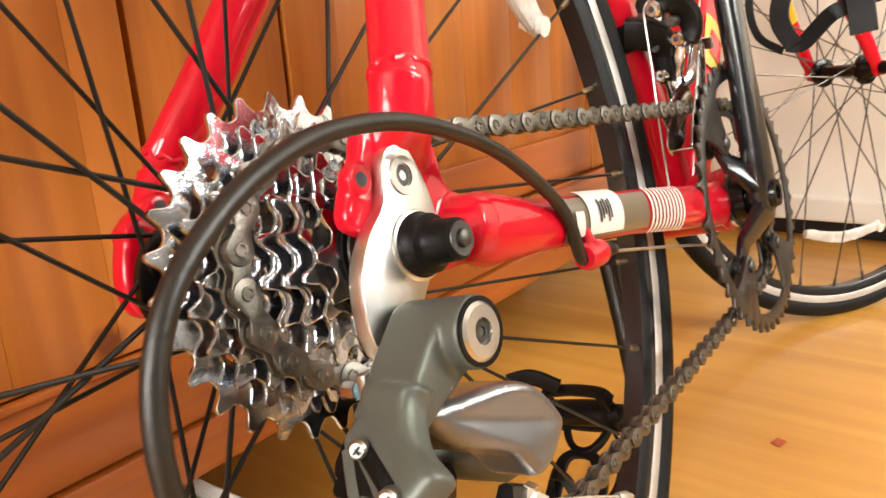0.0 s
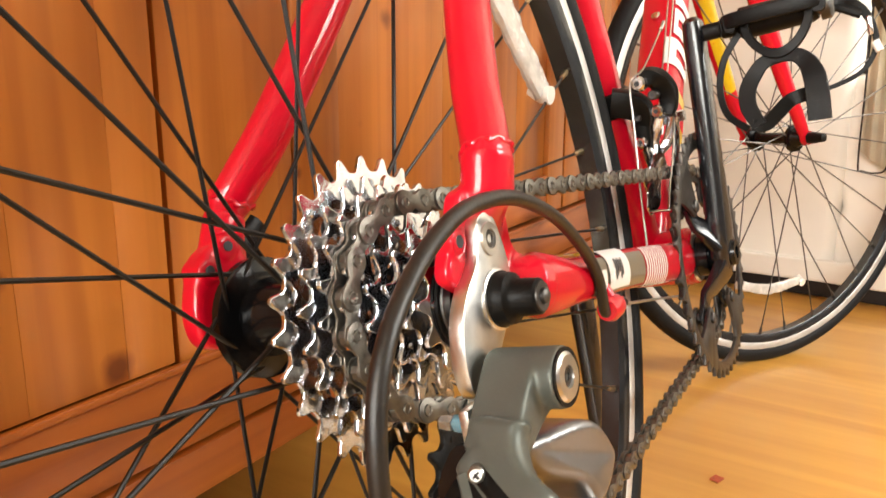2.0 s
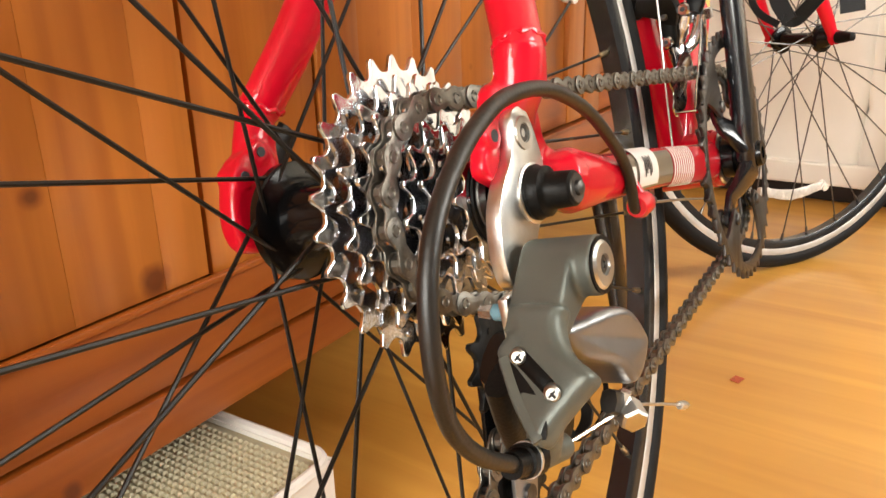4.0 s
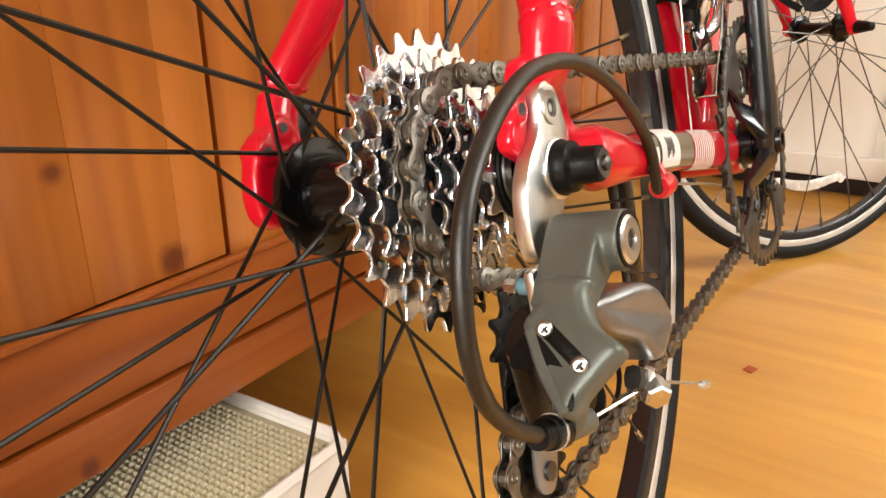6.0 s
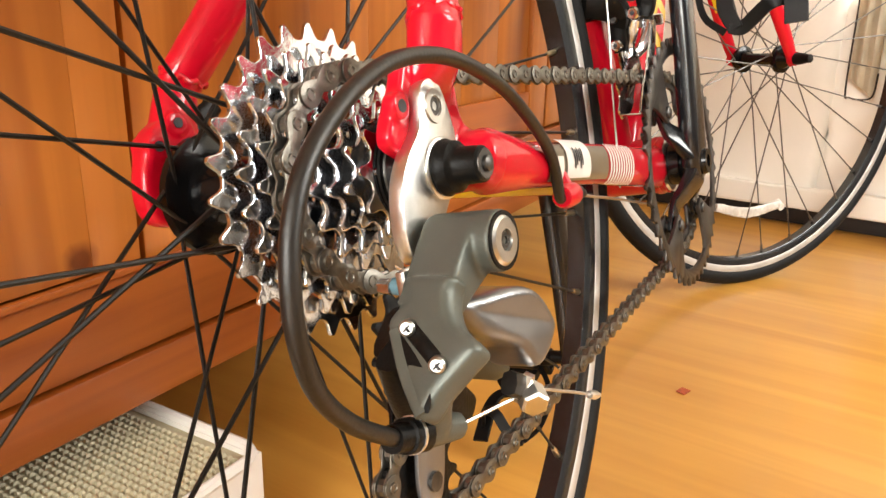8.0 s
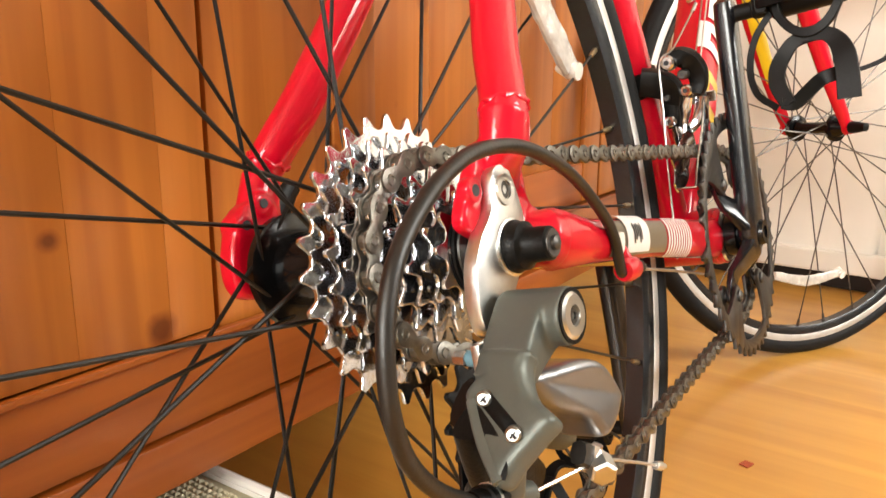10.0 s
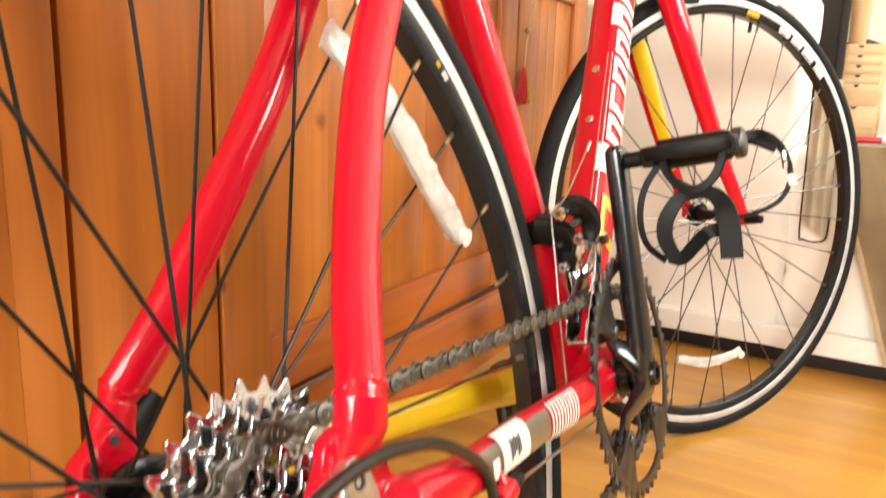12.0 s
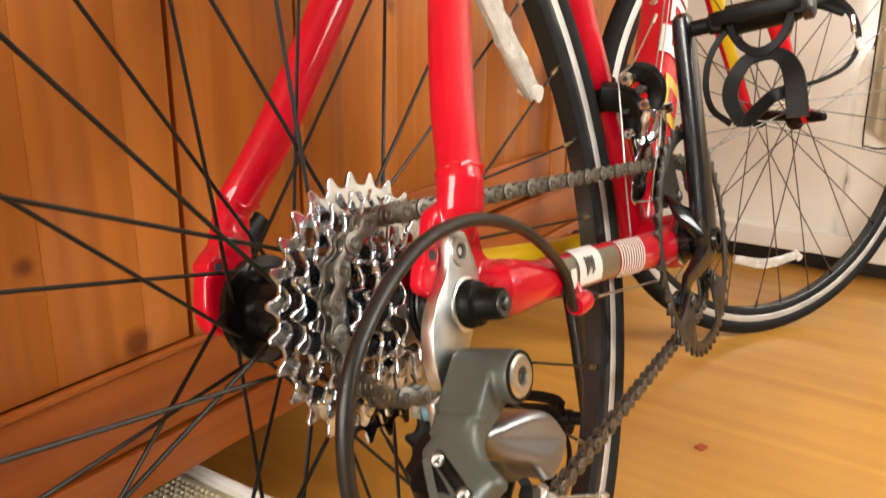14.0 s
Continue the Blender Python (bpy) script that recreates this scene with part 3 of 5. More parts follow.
def window(name, m, w, h):
    """A window in its wall opening, facing local -y."""
    top = tagged(thing(name, "white framed window", "window", m), kind="structure")
    for lo, hi in (((-w / 2, -0.03, -h / 2), (-w / 2 + 0.06, 0.03, h / 2)), ((w / 2 - 0.06, -0.03, -h / 2), (w / 2, 0.03, h / 2)), ((-w / 2 + 0.06, -0.03, -h / 2), (w / 2 - 0.06, 0.03, -h / 2 + 0.06)), ((-w / 2 + 0.06, -0.03, h / 2 - 0.06), (w / 2 - 0.06, 0.03, h / 2)), ((-0.03, -0.03, -h / 2 + 0.06), (0.03, 0.03, h / 2 - 0.06))):
        part("window_frame", box(lo, hi, 0.004), WHITE_PLASTIC, top)
    for s in (-1, 1):
        p = part("pane", box((s * w / 4 - w / 4 + 0.045, -0.003, -h / 2 + 0.06), (s * w / 4 + w / 4 - 0.045, 0.003, h / 2 - 0.06)), GLASS, top, smooth=False)
        p.visible_shadow = False


window("window_1", pose(2.455, 1.30, 1.75, 0, 0, 90), 1.5, 1.2)
window("window_2", pose(0.7, -4.055, 1.65, 0, 0, 0), 2.5, 1.5)


# ---- the bicycle: x to its drive side, y forward, z up, from the rear axle ----
bicycle = thing("bicycle", "red road bicycle with black spokes leaning against the pine cupboard", "bicycle", BIKE @ pose(0.0078, 0, 0, 0, 0, 1.78))
PITCH = 0.0127
CRANK = Vector((-0.002, 0.388, -0.0585))
# the rear end is drawn at 1.05 times its size round the axle; this brings it to its true size and place
SHRINK = 0.953
REAR = Matrix.Translation((0.0066, 0.0016, -0.0003)) @ Matrix.Scale(SHRINK, 4)
SEAT_TOP = Vector((0, 0.236, 0.47))
# the turned front wheel: hub, axle direction and steering axis
HUB = Vector((0.0135, 0.990, 0.0005))
AXLE = Vector((0.839, -0.533, -0.108)).normalized()
STEERER = Vector((0, -math.cos(radians(72)), math.sin(radians(72))))
AHEAD = STEERER.cross(AXLE).normalized()
STEER = Matrix((AXLE, AHEAD, AXLE.cross(AHEAD))).transposed().to_4x4()
STEER = STEER @ Matrix.Rotation(radians(-18), 4, "X")
STEER.translation = HUB
CROWN = HUB + STEERER * 0.374 - AHEAD * 0.045


def tube_patch(a, b, ra, rb, up, u0, u1, w0, w1, lift=0.0005, nu=6, nw=10, square=0.0):
    """A thin skin on a straight oval tube from a to b, between two lengths and two angles (degrees from up)."""
    a, b = Vector(a), Vector(b)
    t = (b - a).normalized()
    p = (Vector(up) - t * Vector(up).dot(t)).normalized()
    q = t.cross(p)
    bm = bmesh.new()
    rows = []
    for i in range(nu + 1):
        u = u0 + (u1 - u0) * i / nu
        k0, k1 = (ra[0] + (ra[1] - ra[0]) * u, rb[0] + (rb[1] - rb[0]) * u)
        row = []
        for j in range(nw + 1):
            w = radians(w0 + (w1 - w0) * j / nw)
            c, s = (math.copysign(abs(g) ** (1 - square), g) for g in (math.cos(w), math.sin(w)))
            row.append(bm.verts.new(a + (b - a) * u + p * ((k0 + lift) * c) + q * ((k1 + lift) * s)))
        rows.append(row)
    for i in range(nu):
        for j in range(nw):
            bm.faces.new((rows[i][j], rows[i + 1][j], rows[i + 1][j + 1], rows[i][j + 1]))
    return bm


def cast(name, bm, material, parent, label="", voxel=0.0009, soft=8):
    """A cast part: overlapping forms run together into one rounded body."""
    ob = part(name, bm, material, parent, label)
    mod = ob.modifiers.new("one_body", "REMESH")
    mod.mode, mod.voxel_size, mod.use_smooth_shade = "VOXEL", voxel, True
    mod = ob.modifiers.new("rounding", "SMOOTH")
    mod.factor, mod.iterations = 0.5, soft
    return ob


def frame_set():
    HEAD_LO, HEAD_HI = CROWN + STEERER * 0.022, CROWN + STEERER * 0.150
    fr = part("frame", sweep([CRANK + Vector((-0.034, 0, 0)), CRANK + Vector((0.034, 0, 0))], 0.0225, 28), RED, bicycle, "glossy red alloy frame")
    part("seat_tube", sweep([CRANK, CRANK + (SEAT_TOP - CRANK) * 0.35, SEAT_TOP], [(0.016, 0.0215), (0.016, 0.0185), (0.0155, 0.017)], 28, up=(1, 0, 0)), RED, fr)
    dt0, dt1 = CRANK + Vector((0, 0.004, 0.006)), CROWN + STEERER * 0.062 - Vector((0, 0.018, 0))
    part("down_tube", sweep([dt0, dt1], [(0.0205, 0.022), (0.0195, 0.024)], 28, up=(1, 0, 0), square=0.35), RED, fr)
    part("top_tube", sweep([SEAT_TOP - Vector((0, -0.005, 0.03)), HEAD_HI - Vector((0, 0, 0.03))], [(0.014, 0.015), (0.017, 0.018)], 24, up=(1, 0, 0)), RED, fr)
    part("head_tube", sweep([HEAD_LO, HEAD_HI], 0.0215, 28), RED, fr)
    # stays
    right = [(0.0757, 0.0115, 0.0400), (0.0757, 0.0139, 0.0485), (0.0695, 0.0255, 0.0640), (0.0631, 0.0377, 0.0807), (0.0500, 0.0692, 0.1235), (0.0383, 0.1073, 0.1750), (0.0330, 0.1530, 0.2360), (0.0290, 0.179, 0.2715), (0.016, 0.260, 0.380)]
    radii = [(0.0050, 0.0060), (0.0088, 0.0104), (0.0092, 0.0108), (0.0092, 0.0112), (0.0094, 0.0118), (0.0096, 0.0122), (0.0096, 0.0122), (0.009, 0.011), (0.008, 0.010)]
    rp = catmull(right, 6)
    rr = [tuple(radii[min(i // 6, 8)][k] + (radii[min(i // 6 + 1, 8)][k] - radii[min(i // 6, 8)][k]) * (i % 6) / 6 for k in (0, 1)) for i in range(len(rp))]
    part("seat_stay", sweep(rp, rr, 24, up=(1, 0, 0)), RED, fr)
    left = [(-0.0650, 0.0120, 0.0400), (-0.0650, 0.0165, 0.0500), (-0.0600, 0.0228, 0.0596), (-0.0508, 0.0394, 0.0820), (-0.0390, 0.0754, 0.1306), (-0.0305, 0.1165, 0.1859), (-0.0293, 0.1655, 0.2520), (-0.026, 0.200, 0.300), (-0.018, 0.255, 0.375)]
    part("seat_stay", sweep(catmull(left, 6), rr, 24, up=(1, 0, 0)), RED, fr)
    for pts in (right, left):
        s = 1 if pts is right else -1
        c = Vector(pts[1])
        d = (Vector(pts[2]) - c).normalized()
        a0 = (Vector((1, 0, 0)) - d * d.x).normalized()
        b0 = d.cross(a0)
        ring, thick = [], []
        for k in range(48):
            w = 2 * math.pi * k / 48
            ring.append(c + d * (0.003 + 0.0022 * math.sin(w) + 0.0008 * math.sin(9 * w)) + a0 * math.cos(w) * 0.0086 + b0 * math.sin(w) * 0.0102)
            thick.append(0.0012 + 0.0011 * noise.noise(ring[-1] * 420))
        part("weld", sweep(ring, thick, 8, closed=True), RED, fr, "lumpy weld under red paint")
        # chain stays, with the rounded end behind the dropout
        cs = [REAR @ Vector(q) for q in ((s * 0.0720, 0.021, -0.001), (s * 0.0720, 0.027, -0.002), (s * 0.0705, 0.036, -0.003), (s * 0.0665, 0.075, -0.0105))]
        cs += [Vector((s * 0.0555 + 0.002, 0.1804, -0.0262)), Vector((s * 0.042, 0.321, -0.0500)), Vector((s * 0.030, 0.380, -0.0585))]
        rad = [(0.003, 0.004), (0.0081, 0.0100), (0.0103, 0.0131), (0.0088, 0.0105), (0.0083, 0.0114), (0.009, 0.0142), (0.012, 0.018)]
        part("chain_stay", sweep(cs, rad, 28, up=(1, 0, 0), square=0.12), RED, fr)
    # the yellow inner faces
    part("inner_panel", tube_patch((-0.0568, 0.0731, -0.0103), (-0.0535, 0.1804, -0.0262), (0.0088, 0.0083), (0.0105, 0.0114), (1, 0, 0), 0.0, 1.0, -66, 66, 0.0008, 6, 10, 0.12), YELLOW, fr, "yellow inner face of a stay")
    part("inner_panel", tube_patch((-0.0535, 0.1804, -0.0262), (-0.042, 0.321, -0.0500), (0.0083, 0.009), (0.0114, 0.0142), (1, 0, 0), 0.0, 1.0, -66, 66, 0.0008, 6, 10, 0.12), YELLOW, fr, "yellow inner face of a stay")
    part("inner_panel", tube_patch((-0.042, 0.321, -0.0500), (-0.030, 0.380, -0.0585), (0.009, 0.012), (0.0142, 0.018), (1, 0, 0), 0.0, 0.7, -66, 66, 0.0008, 4, 10, 0.12), YELLOW, fr, "yellow inner face of a stay")
    # markings on the drive-side chain stay
    a, b = (0.0700, 0.0731, -0.0103), (0.0575, 0.1804, -0.0262)
    a2, b2 = (0.0575, 0.1804, -0.0262), (0.042, 0.321, -0.0500)
    ra, rb, ra2, rb2 = (0.0088, 0.0083), (0.0105, 0.0114), (0.0083, 0.009), (0.0114, 0.0142)
    part("marking", tube_patch(a, b, ra, rb, (1, 0, 0), 0.12, 1.0, -48, 44, 0.0008, 6, 10, 0.12), DECAL_GREY, fr, "olive grey painted band")
    part("marking", tube_patch(a2, b2, ra2, rb2, (1, 0, 0), 0.0, 0.06, -48, 44, 0.0008, 6, 10, 0.12), DECAL_GREY, fr, "olive grey painted band")
    part("sticker", tube_patch(a, b, ra, rb, (1, 0, 0), 0.34, 0.72, -78, 34, 0.0013, 6, 10, 0.12), WHITE_PAINT, fr, "white paper sticker")
    for k in range(5):
        part("print_bar", tube_patch(a, b, ra, rb, (1, 0, 0), 0.44 + 0.030 * k, 0.458 + 0.030 * k, -34 + 5 * (k % 2), 10 - 6 * (k % 3), 0.0017, 1, 5, 0.12), INK, fr)
    part("sticker", tube_patch(a, b, ra, rb, (1, 0, 0), 0.21, 0.29, -12, 34, 0.0013, 3, 5, 0.12), WHITE_PAINT, fr, "small white sticker")
    for k in range(10):
        u = 0.09 + 0.042 * k
        part("stripe", tube_patch(a2, b2, ra2, rb2, (1, 0, 0), u, u + 0.022, -64, 66, 0.0009, 1, 8, 0.12), WHITE_PAINT, fr)
    # dropouts
    drop = smooth_loop([(-0.003, 0.042), (0.020, 0.042), (0.027, 0.030), (0.030, 0.014), (0.050, 0.005), (0.046, -0.013), (0.022, -0.013), (0.006, -0.010), (-0.010, 0.004), (-0.0215, 0.012), (-0.018, 0.022), (-0.010, 0.032)], 4)
    solid = plate(drop, 0.0612, 0.0685, 0.0015)
    sweep([(0.0700, 0.0200, 0.060), (0.0722, 0.0130, 0.051), (0.0712, 0.0112, 0.040), (0.0670, 0.0100, 0.028), (0.0650, 0.0080, 0.016)], [(0.0070, 0.0090), (0.0099, 0.0114), (0.0096, 0.0124), (0.0050, 0.0136), (0.0030, 0.0120)], 20, solid, up=(1, 0, 0))
    sweep([(0.0660, 0.0200, 0.002), (0.0690, 0.0260, 0.000), (0.0718, 0.0290, -0.001), (0.0715, 0.0350, -0.003)], [(0.0040, 0.0100), (0.0070, 0.0112), (0.0098, 0.0124), (0.0106, 0.0132)], 20, solid, up=(1, 0, 0))
    sweep([(0.0640, -0.0135, 0.0245), (0.0702, -0.0135, 0.0245)], 0.0052, 16, solid)
    cast("dropout", solid, RED, fr, "cast red dropout").matrix_basis = REAR
    dl = smooth_loop([(-0.012, 0.034), (0.008, 0.038), (0.016, 0.022), (0.040, 0.005), (0.034, -0.010), (0.012, -0.010), (-0.006, -0.012), (-0.020, -0.008), (-0.024, 0.004), (-0.020, 0.020)], 4)
    solid = plate(dl, -0.0785, -0.0660, 0.0030)
    sweep([(-0.0765, 0.0130, 0.048), (-0.0755, 0.0080, 0.038), (-0.0735, 0.0030, 0.026), (-0.0725, -0.0010, 0.012)], [(0.0090, 0.0108), (0.0080, 0.0120), (0.0065, 0.0150), (0.0060, 0.0160)], 20, solid, up=(1, 0, 0))
    sweep([(-0.0790, -0.012, 0.0255), (-0.0650, -0.012, 0.0255)], 0.0058, 16, solid)
    sweep([(-0.0790, 0.001, 0.0345), (-0.0650, 0.001, 0.0345)], 0.0058, 16, solid)
    cast("dropout", solid, RED, fr, "cast red dropout with eyelets").matrix_basis = REAR
    for y, z in ((-0.012, 0.0255), (0.001, 0.0345)):
        part("eyelet_hole", sweep([(-0.0655, y, z), (-0.0642, y, z)], 0.0024, 12), INK, fr).matrix_basis = REAR
    part("eyelet_hole", sweep([(0.0690, -0.0135, 0.0245), (0.0704, -0.0135, 0.0245)], 0.0024, 12), INK, fr).matrix_basis = REAR
    # hanger with its bolt
    hang = smooth_loop([(-0.0055, 0.0290), (0.0005, 0.0325), (0.0075, 0.0295), (0.0125, 0.013), (0.0115, 0.001), (0.0035, -0.010), (-0.0050, -0.020), (-0.0075, -0.031), (-0.017, -0.0310), (-0.0260, -0.0285), (-0.0290, -0.018), (-0.0265, -0.003), (-0.0195, 0.0075), (-0.0100, 0.0160)], 4)
    part("hanger", plate(hang, 0.0672, 0.0735, 0.0006), ALLOY, bicycle, "bare alloy derailleur hanger").matrix_basis = REAR
    hb = (0.0015, 0.0225)
    h = part("hanger_ring", lathe([(0.0725, 0.0066), (0.0743, 0.0062), (0.0743, 0.0037), (0.0720, 0.0037)], 24, m=Matrix.Translation((0, *hb))), ALLOY, bicycle.children[-1])
    bolt("hanger_bolt", (0.0738, *hb), 0.0038, 0.003, h.parent, DARK_STEEL)
    # cable stop under the stay
    ferrule = part("ferrule", sweep([(0.0702, 0.118, -0.0327), (0.0685, 0.132, -0.0345), (0.0684, 0.133, -0.0346)], [0.0038, 0.0036, 0.0024], 14), PLASTIC, fr)
    ferrule.matrix_basis = REAR
    stop = part("cable_stop", sweep([(0.0738, 0.099, -0.0308), (0.0733, 0.103, -0.0310), (0.0705, 0.117, -0.0325), (0.0700, 0.119, -0.0328)], [0.0048, 0.0062, 0.0062, 0.0045], 18), RED, fr, "red cable stop")
    stop.matrix_basis = REAR
    part("rib", sweep([(0.0715, 0.110, -0.027), (0.067, 0.111, -0.017)], 0.0035, 10), RED, stop)
    part("wire", sweep([(0.0738, 0.1131, -0.0313), (0.056, 0.225, -0.055), (0.030, 0.358, -0.084)], 0.0009, 6), WIRE, fr, "bare gear wire")
    part("wire_sleeve", sweep([(0.0705, 0.118, -0.0325), (0.0680, 0.138, -0.036)], 0.0024, 10), HOUSING, fr).matrix_basis = REAR
    # bottom bracket cup
    part("bearing_cup", lathe([(0.034, 0.0225), (0.042, 0.0225), (0.043, 0.0215), (0.043, 0.013), (0.034, 0.013)], 40, m=Matrix.Translation(CRANK)), RED, fr)
    part("bearing_ring", lathe([(0.0425, 0.0215), (0.0445, 0.020), (0.0445, 0.0135), (0.0425, 0.0135)], 40, m=Matrix.Translation(CRANK)), ALLOY, fr)
    # bottle bolts and the white marking on the down tube
    ax = (dt1 - dt0).normalized()
    for u in (0.42, 0.535):
        c = dt0 + (dt1 - dt0) * u
        n = Vector((0, -ax.z, ax.y))
        part("bottle_bolt", sweep([c + n * 0.020, c + n * 0.0265, c + n * 0.0275], [0.0045, 0.0045, 0.003], 12), CHROME, fr)
    tube = ((0.0205, 0.0195), (0.022, 0.024), (1, 0, 0))
    for k in range(9):
        u, u1 = 0.315 + 0.066 * k, 0.315 + 0.066 * k + 0.056
        tall = k in (0, 5)
        for p0, p1, w0, w1 in ((u, u1, -72 if tall else -46, -30), (u, u1, 16, 32), (u, u + 0.019, -32, 18), (u1 - 0.019, u1, -32, 18)):
            if not (k in (2, 6) and w0 == -32 and p0 > u):
                part("logo_shape", tube_patch(dt0, dt1, *tube, p0, p1, w0, w1, 0.0012, 2, 5, 0.35), WHITE_PAINT, fr)
    part("emblem", tube_patch(dt0, dt1, (0.0207, 0.0197), (0.0222, 0.0242), (1, 0, 0), 0.19, 0.275, -36, 30, 0.0011, 4, 6, 0.35), YELLOW, fr, "yellow ring-shaped marking")
    part("emblem", tube_patch(dt0, dt1, (0.0207, 0.0197), (0.0222, 0.0242), (1, 0, 0), 0.212, 0.253, -16, 14, 0.0017, 4, 6, 0.35), RED, fr)
    for s in (0.011, 0.016):
        part("wire", sweep([dt0 + ax * 0.10 + Vector((s, -0.017, 0.020)), dt0 + ax * 0.34 + Vector((s + 0.002, -0.020, 0.022))], 0.0008, 6), WIRE, fr, "bare gear wire")


frame_set()


# ---- wheels ----
def wheel(name, parent, m, spokes, phase, cross, flanges, flange_r, spoke_mat, hub_profile, signs, label):
    R = 0.294
    rim = part(name, lathe([(-0.0065, R), (0.0065, R), (0.0085, R + 0.004), (0.0098, R + 0.0115), (-0.0098, R + 0.0115), (-0.0085, R + 0.004)], 120), GLOSS_BLACK, parent, label)
    rim.matrix_basis = m
    for s in (-1, 1):
        part("brake_track", lathe([(s * 0.0098, R + 0.0115), (s * 0.0101, R + 0.012), (s * 0.0101, R + 0.0205), (s * 0.0095, R + 0.0225), (s * 0.006, R + 0.0225), (s * 0.006, R + 0.0115)], 120), BRAKE_TRACK, rim, "machined silver brake track")
    tyre = [(0.0128 * math.sin(a), 0.3232 + 0.0126 * math.cos(a)) for a in [radians(-146 + 292 * k / 22) for k in range(23)]]
    part("tyre", lathe(tyre, 140), RUBBER, rim, "black slick road tyre")
    part("hub", lathe(hub_profile, 40, closed=False), BLACK, rim, "black hub")
    nip = lathe([(0, 0.0022), (0.003, 0.0022), (0.011, 0.0017), (0.0115, 0.001)], 8, closed=False)
    nip.transform(Matrix.Rotation(radians(90), 4, "Z"))
    nip_me = bpy.data.meshes.new("nipple")
    nip.to_mesh(nip_me)
    nip.free()
    nip_me.materials.append(BRASS if spokes == 32 and spoke_mat is SPOKE else GREY_SPOKE)
    for k in range(spokes):
        a = radians(phase + 360 / spokes * k)
        drive = k % 2 == 1
        sg = 1 if ((k // 2) % 2 == signs[1 if drive else 0]) else -1
        h = a + sg * radians(cross)
        fx = flanges[1 if drive else 0] + (0.0012 if sg > 0 else -0.0012)
        p0 = Vector((fx, flange_r * math.cos(h), flange_r * math.sin(h)))
        p1 = Vector(((0.002 if drive else -0.002), R * math.cos(a), R * math.sin(a)))
        d = (p0 - p1).normalized()
        part("spoke", sweep([p0, p1], 0.00098, 7), spoke_mat, rim)
        rot = Vector((0, 1, 0)).rotation_difference(d).to_matrix().to_4x4()
        shared("nipple", nip_me, rim, Matrix.Translation(p1 - d * 0.001) @ rot)
        part("spoke_head", sweep([p0 + Vector((0.0012, 0, 0)), p0 + Vector((-0.0012, 0, 0))], 0.0021, 8), DARK_STEEL, rim)
    return rim


def flange_hub(l, r, fr, core, ends):
    return [(-ends, 0.0048), (-ends, 0.0085), (l - 0.012, 0.0085), (l - 0.010, 0.014), (l - 0.003, 0.016), (l - 0.0022, fr), (l + 0.0016, fr), (l + 0.0024, fr - 0.0012), (l + 0.0030, fr - 0.010), (l + 0.006, core + 0.003), (l + 0.014, core), (r - 0.018, core), (r - 0.010, core + 0.002), (r - 0.004, fr - 0.006), (r - 0.0022, fr), (r + 0.0022, fr), (r + 0.003, 0.015), (ends, 0.0085), (ends, 0.0048)]


rear = wheel("rear_wheel", bicycle, Matrix(), 32, 8.15, 71.3, (-0.0394, 0.0185), 0.0198, SPOKE, flange_hub(-0.0394, 0.0185, 0.0262, 0.0140, 0.061), (0, 1), "rear wheel with black spokes")

front = wheel("front_wheel", bicycle, STEER, 32, 3.0, 45, (-0.034, 0.034), 0.0165, GREY_SPOKE, flange_hub(-0.034, 0.034, 0.0195, 0.0085, 0.050), (0, 1), "front wheel turned to one side")
# maker's marks on the front rim and tyre, as plain shapes
for wh_, a0, a1, r0, r1, m_, nm in ((rear, 37.6, 38.8, 0.2975, 0.3025, BRAKE_TRACK, "rim_mark"), (rear, 39.6, 40.4, 0.2985, 0.3015, YELLOW, "rim_label"), (front, 73, 78, 0.2965, 0.3045, YELLOW, "rim_label"), (front, 59, 64, 0.2965, 0.3045, WHITE_PAINT, "rim_mark"), (front, 53, 58, 0.2965, 0.3045, WHITE_PAINT, "rim_mark"), (front, 46.5, 52, 0.2965, 0.3045, WHITE_PAINT, "rim_mark"), (front, 40, 45, 0.2965, 0.3045, WHITE_PAINT, "rim_mark"), (front, 68, 78, 0.3262, 0.3300, ALLOY, "tyre_mark"), (front, 80, 83, 0.3262, 0.3300, ALLOY, "tyre_mark")):
    bm = bmesh.new()
    x0 = 0.0078 if r1 < 0.32 else 0.0129
    x1 = 0.0100 if r1 < 0.32 else 0.0122
    vs = [[bm.verts.new((x + 0.0002, r * math.cos(radians(a0 + (a1 - a0) * k / 6)), r * math.sin(radians(a0 + (a1 - a0) * k / 6)))) for k in range(7)] for x, r in ((x0, r0), (x1, r1))]
    for k in range(6):
        bm.faces.new((vs[0][k], vs[0][k + 1], vs[1][k + 1], vs[1][k]))
    part(nm, bm, m_, wh_)
part("valve", rod((0, 0.292 * math.cos(radians(74)), 0.292 * math.sin(radians(74))), (0, 0.277 * math.cos(radians(74)), 0.277 * math.sin(radians(74))), 0.0028, 10), BLACK, front)


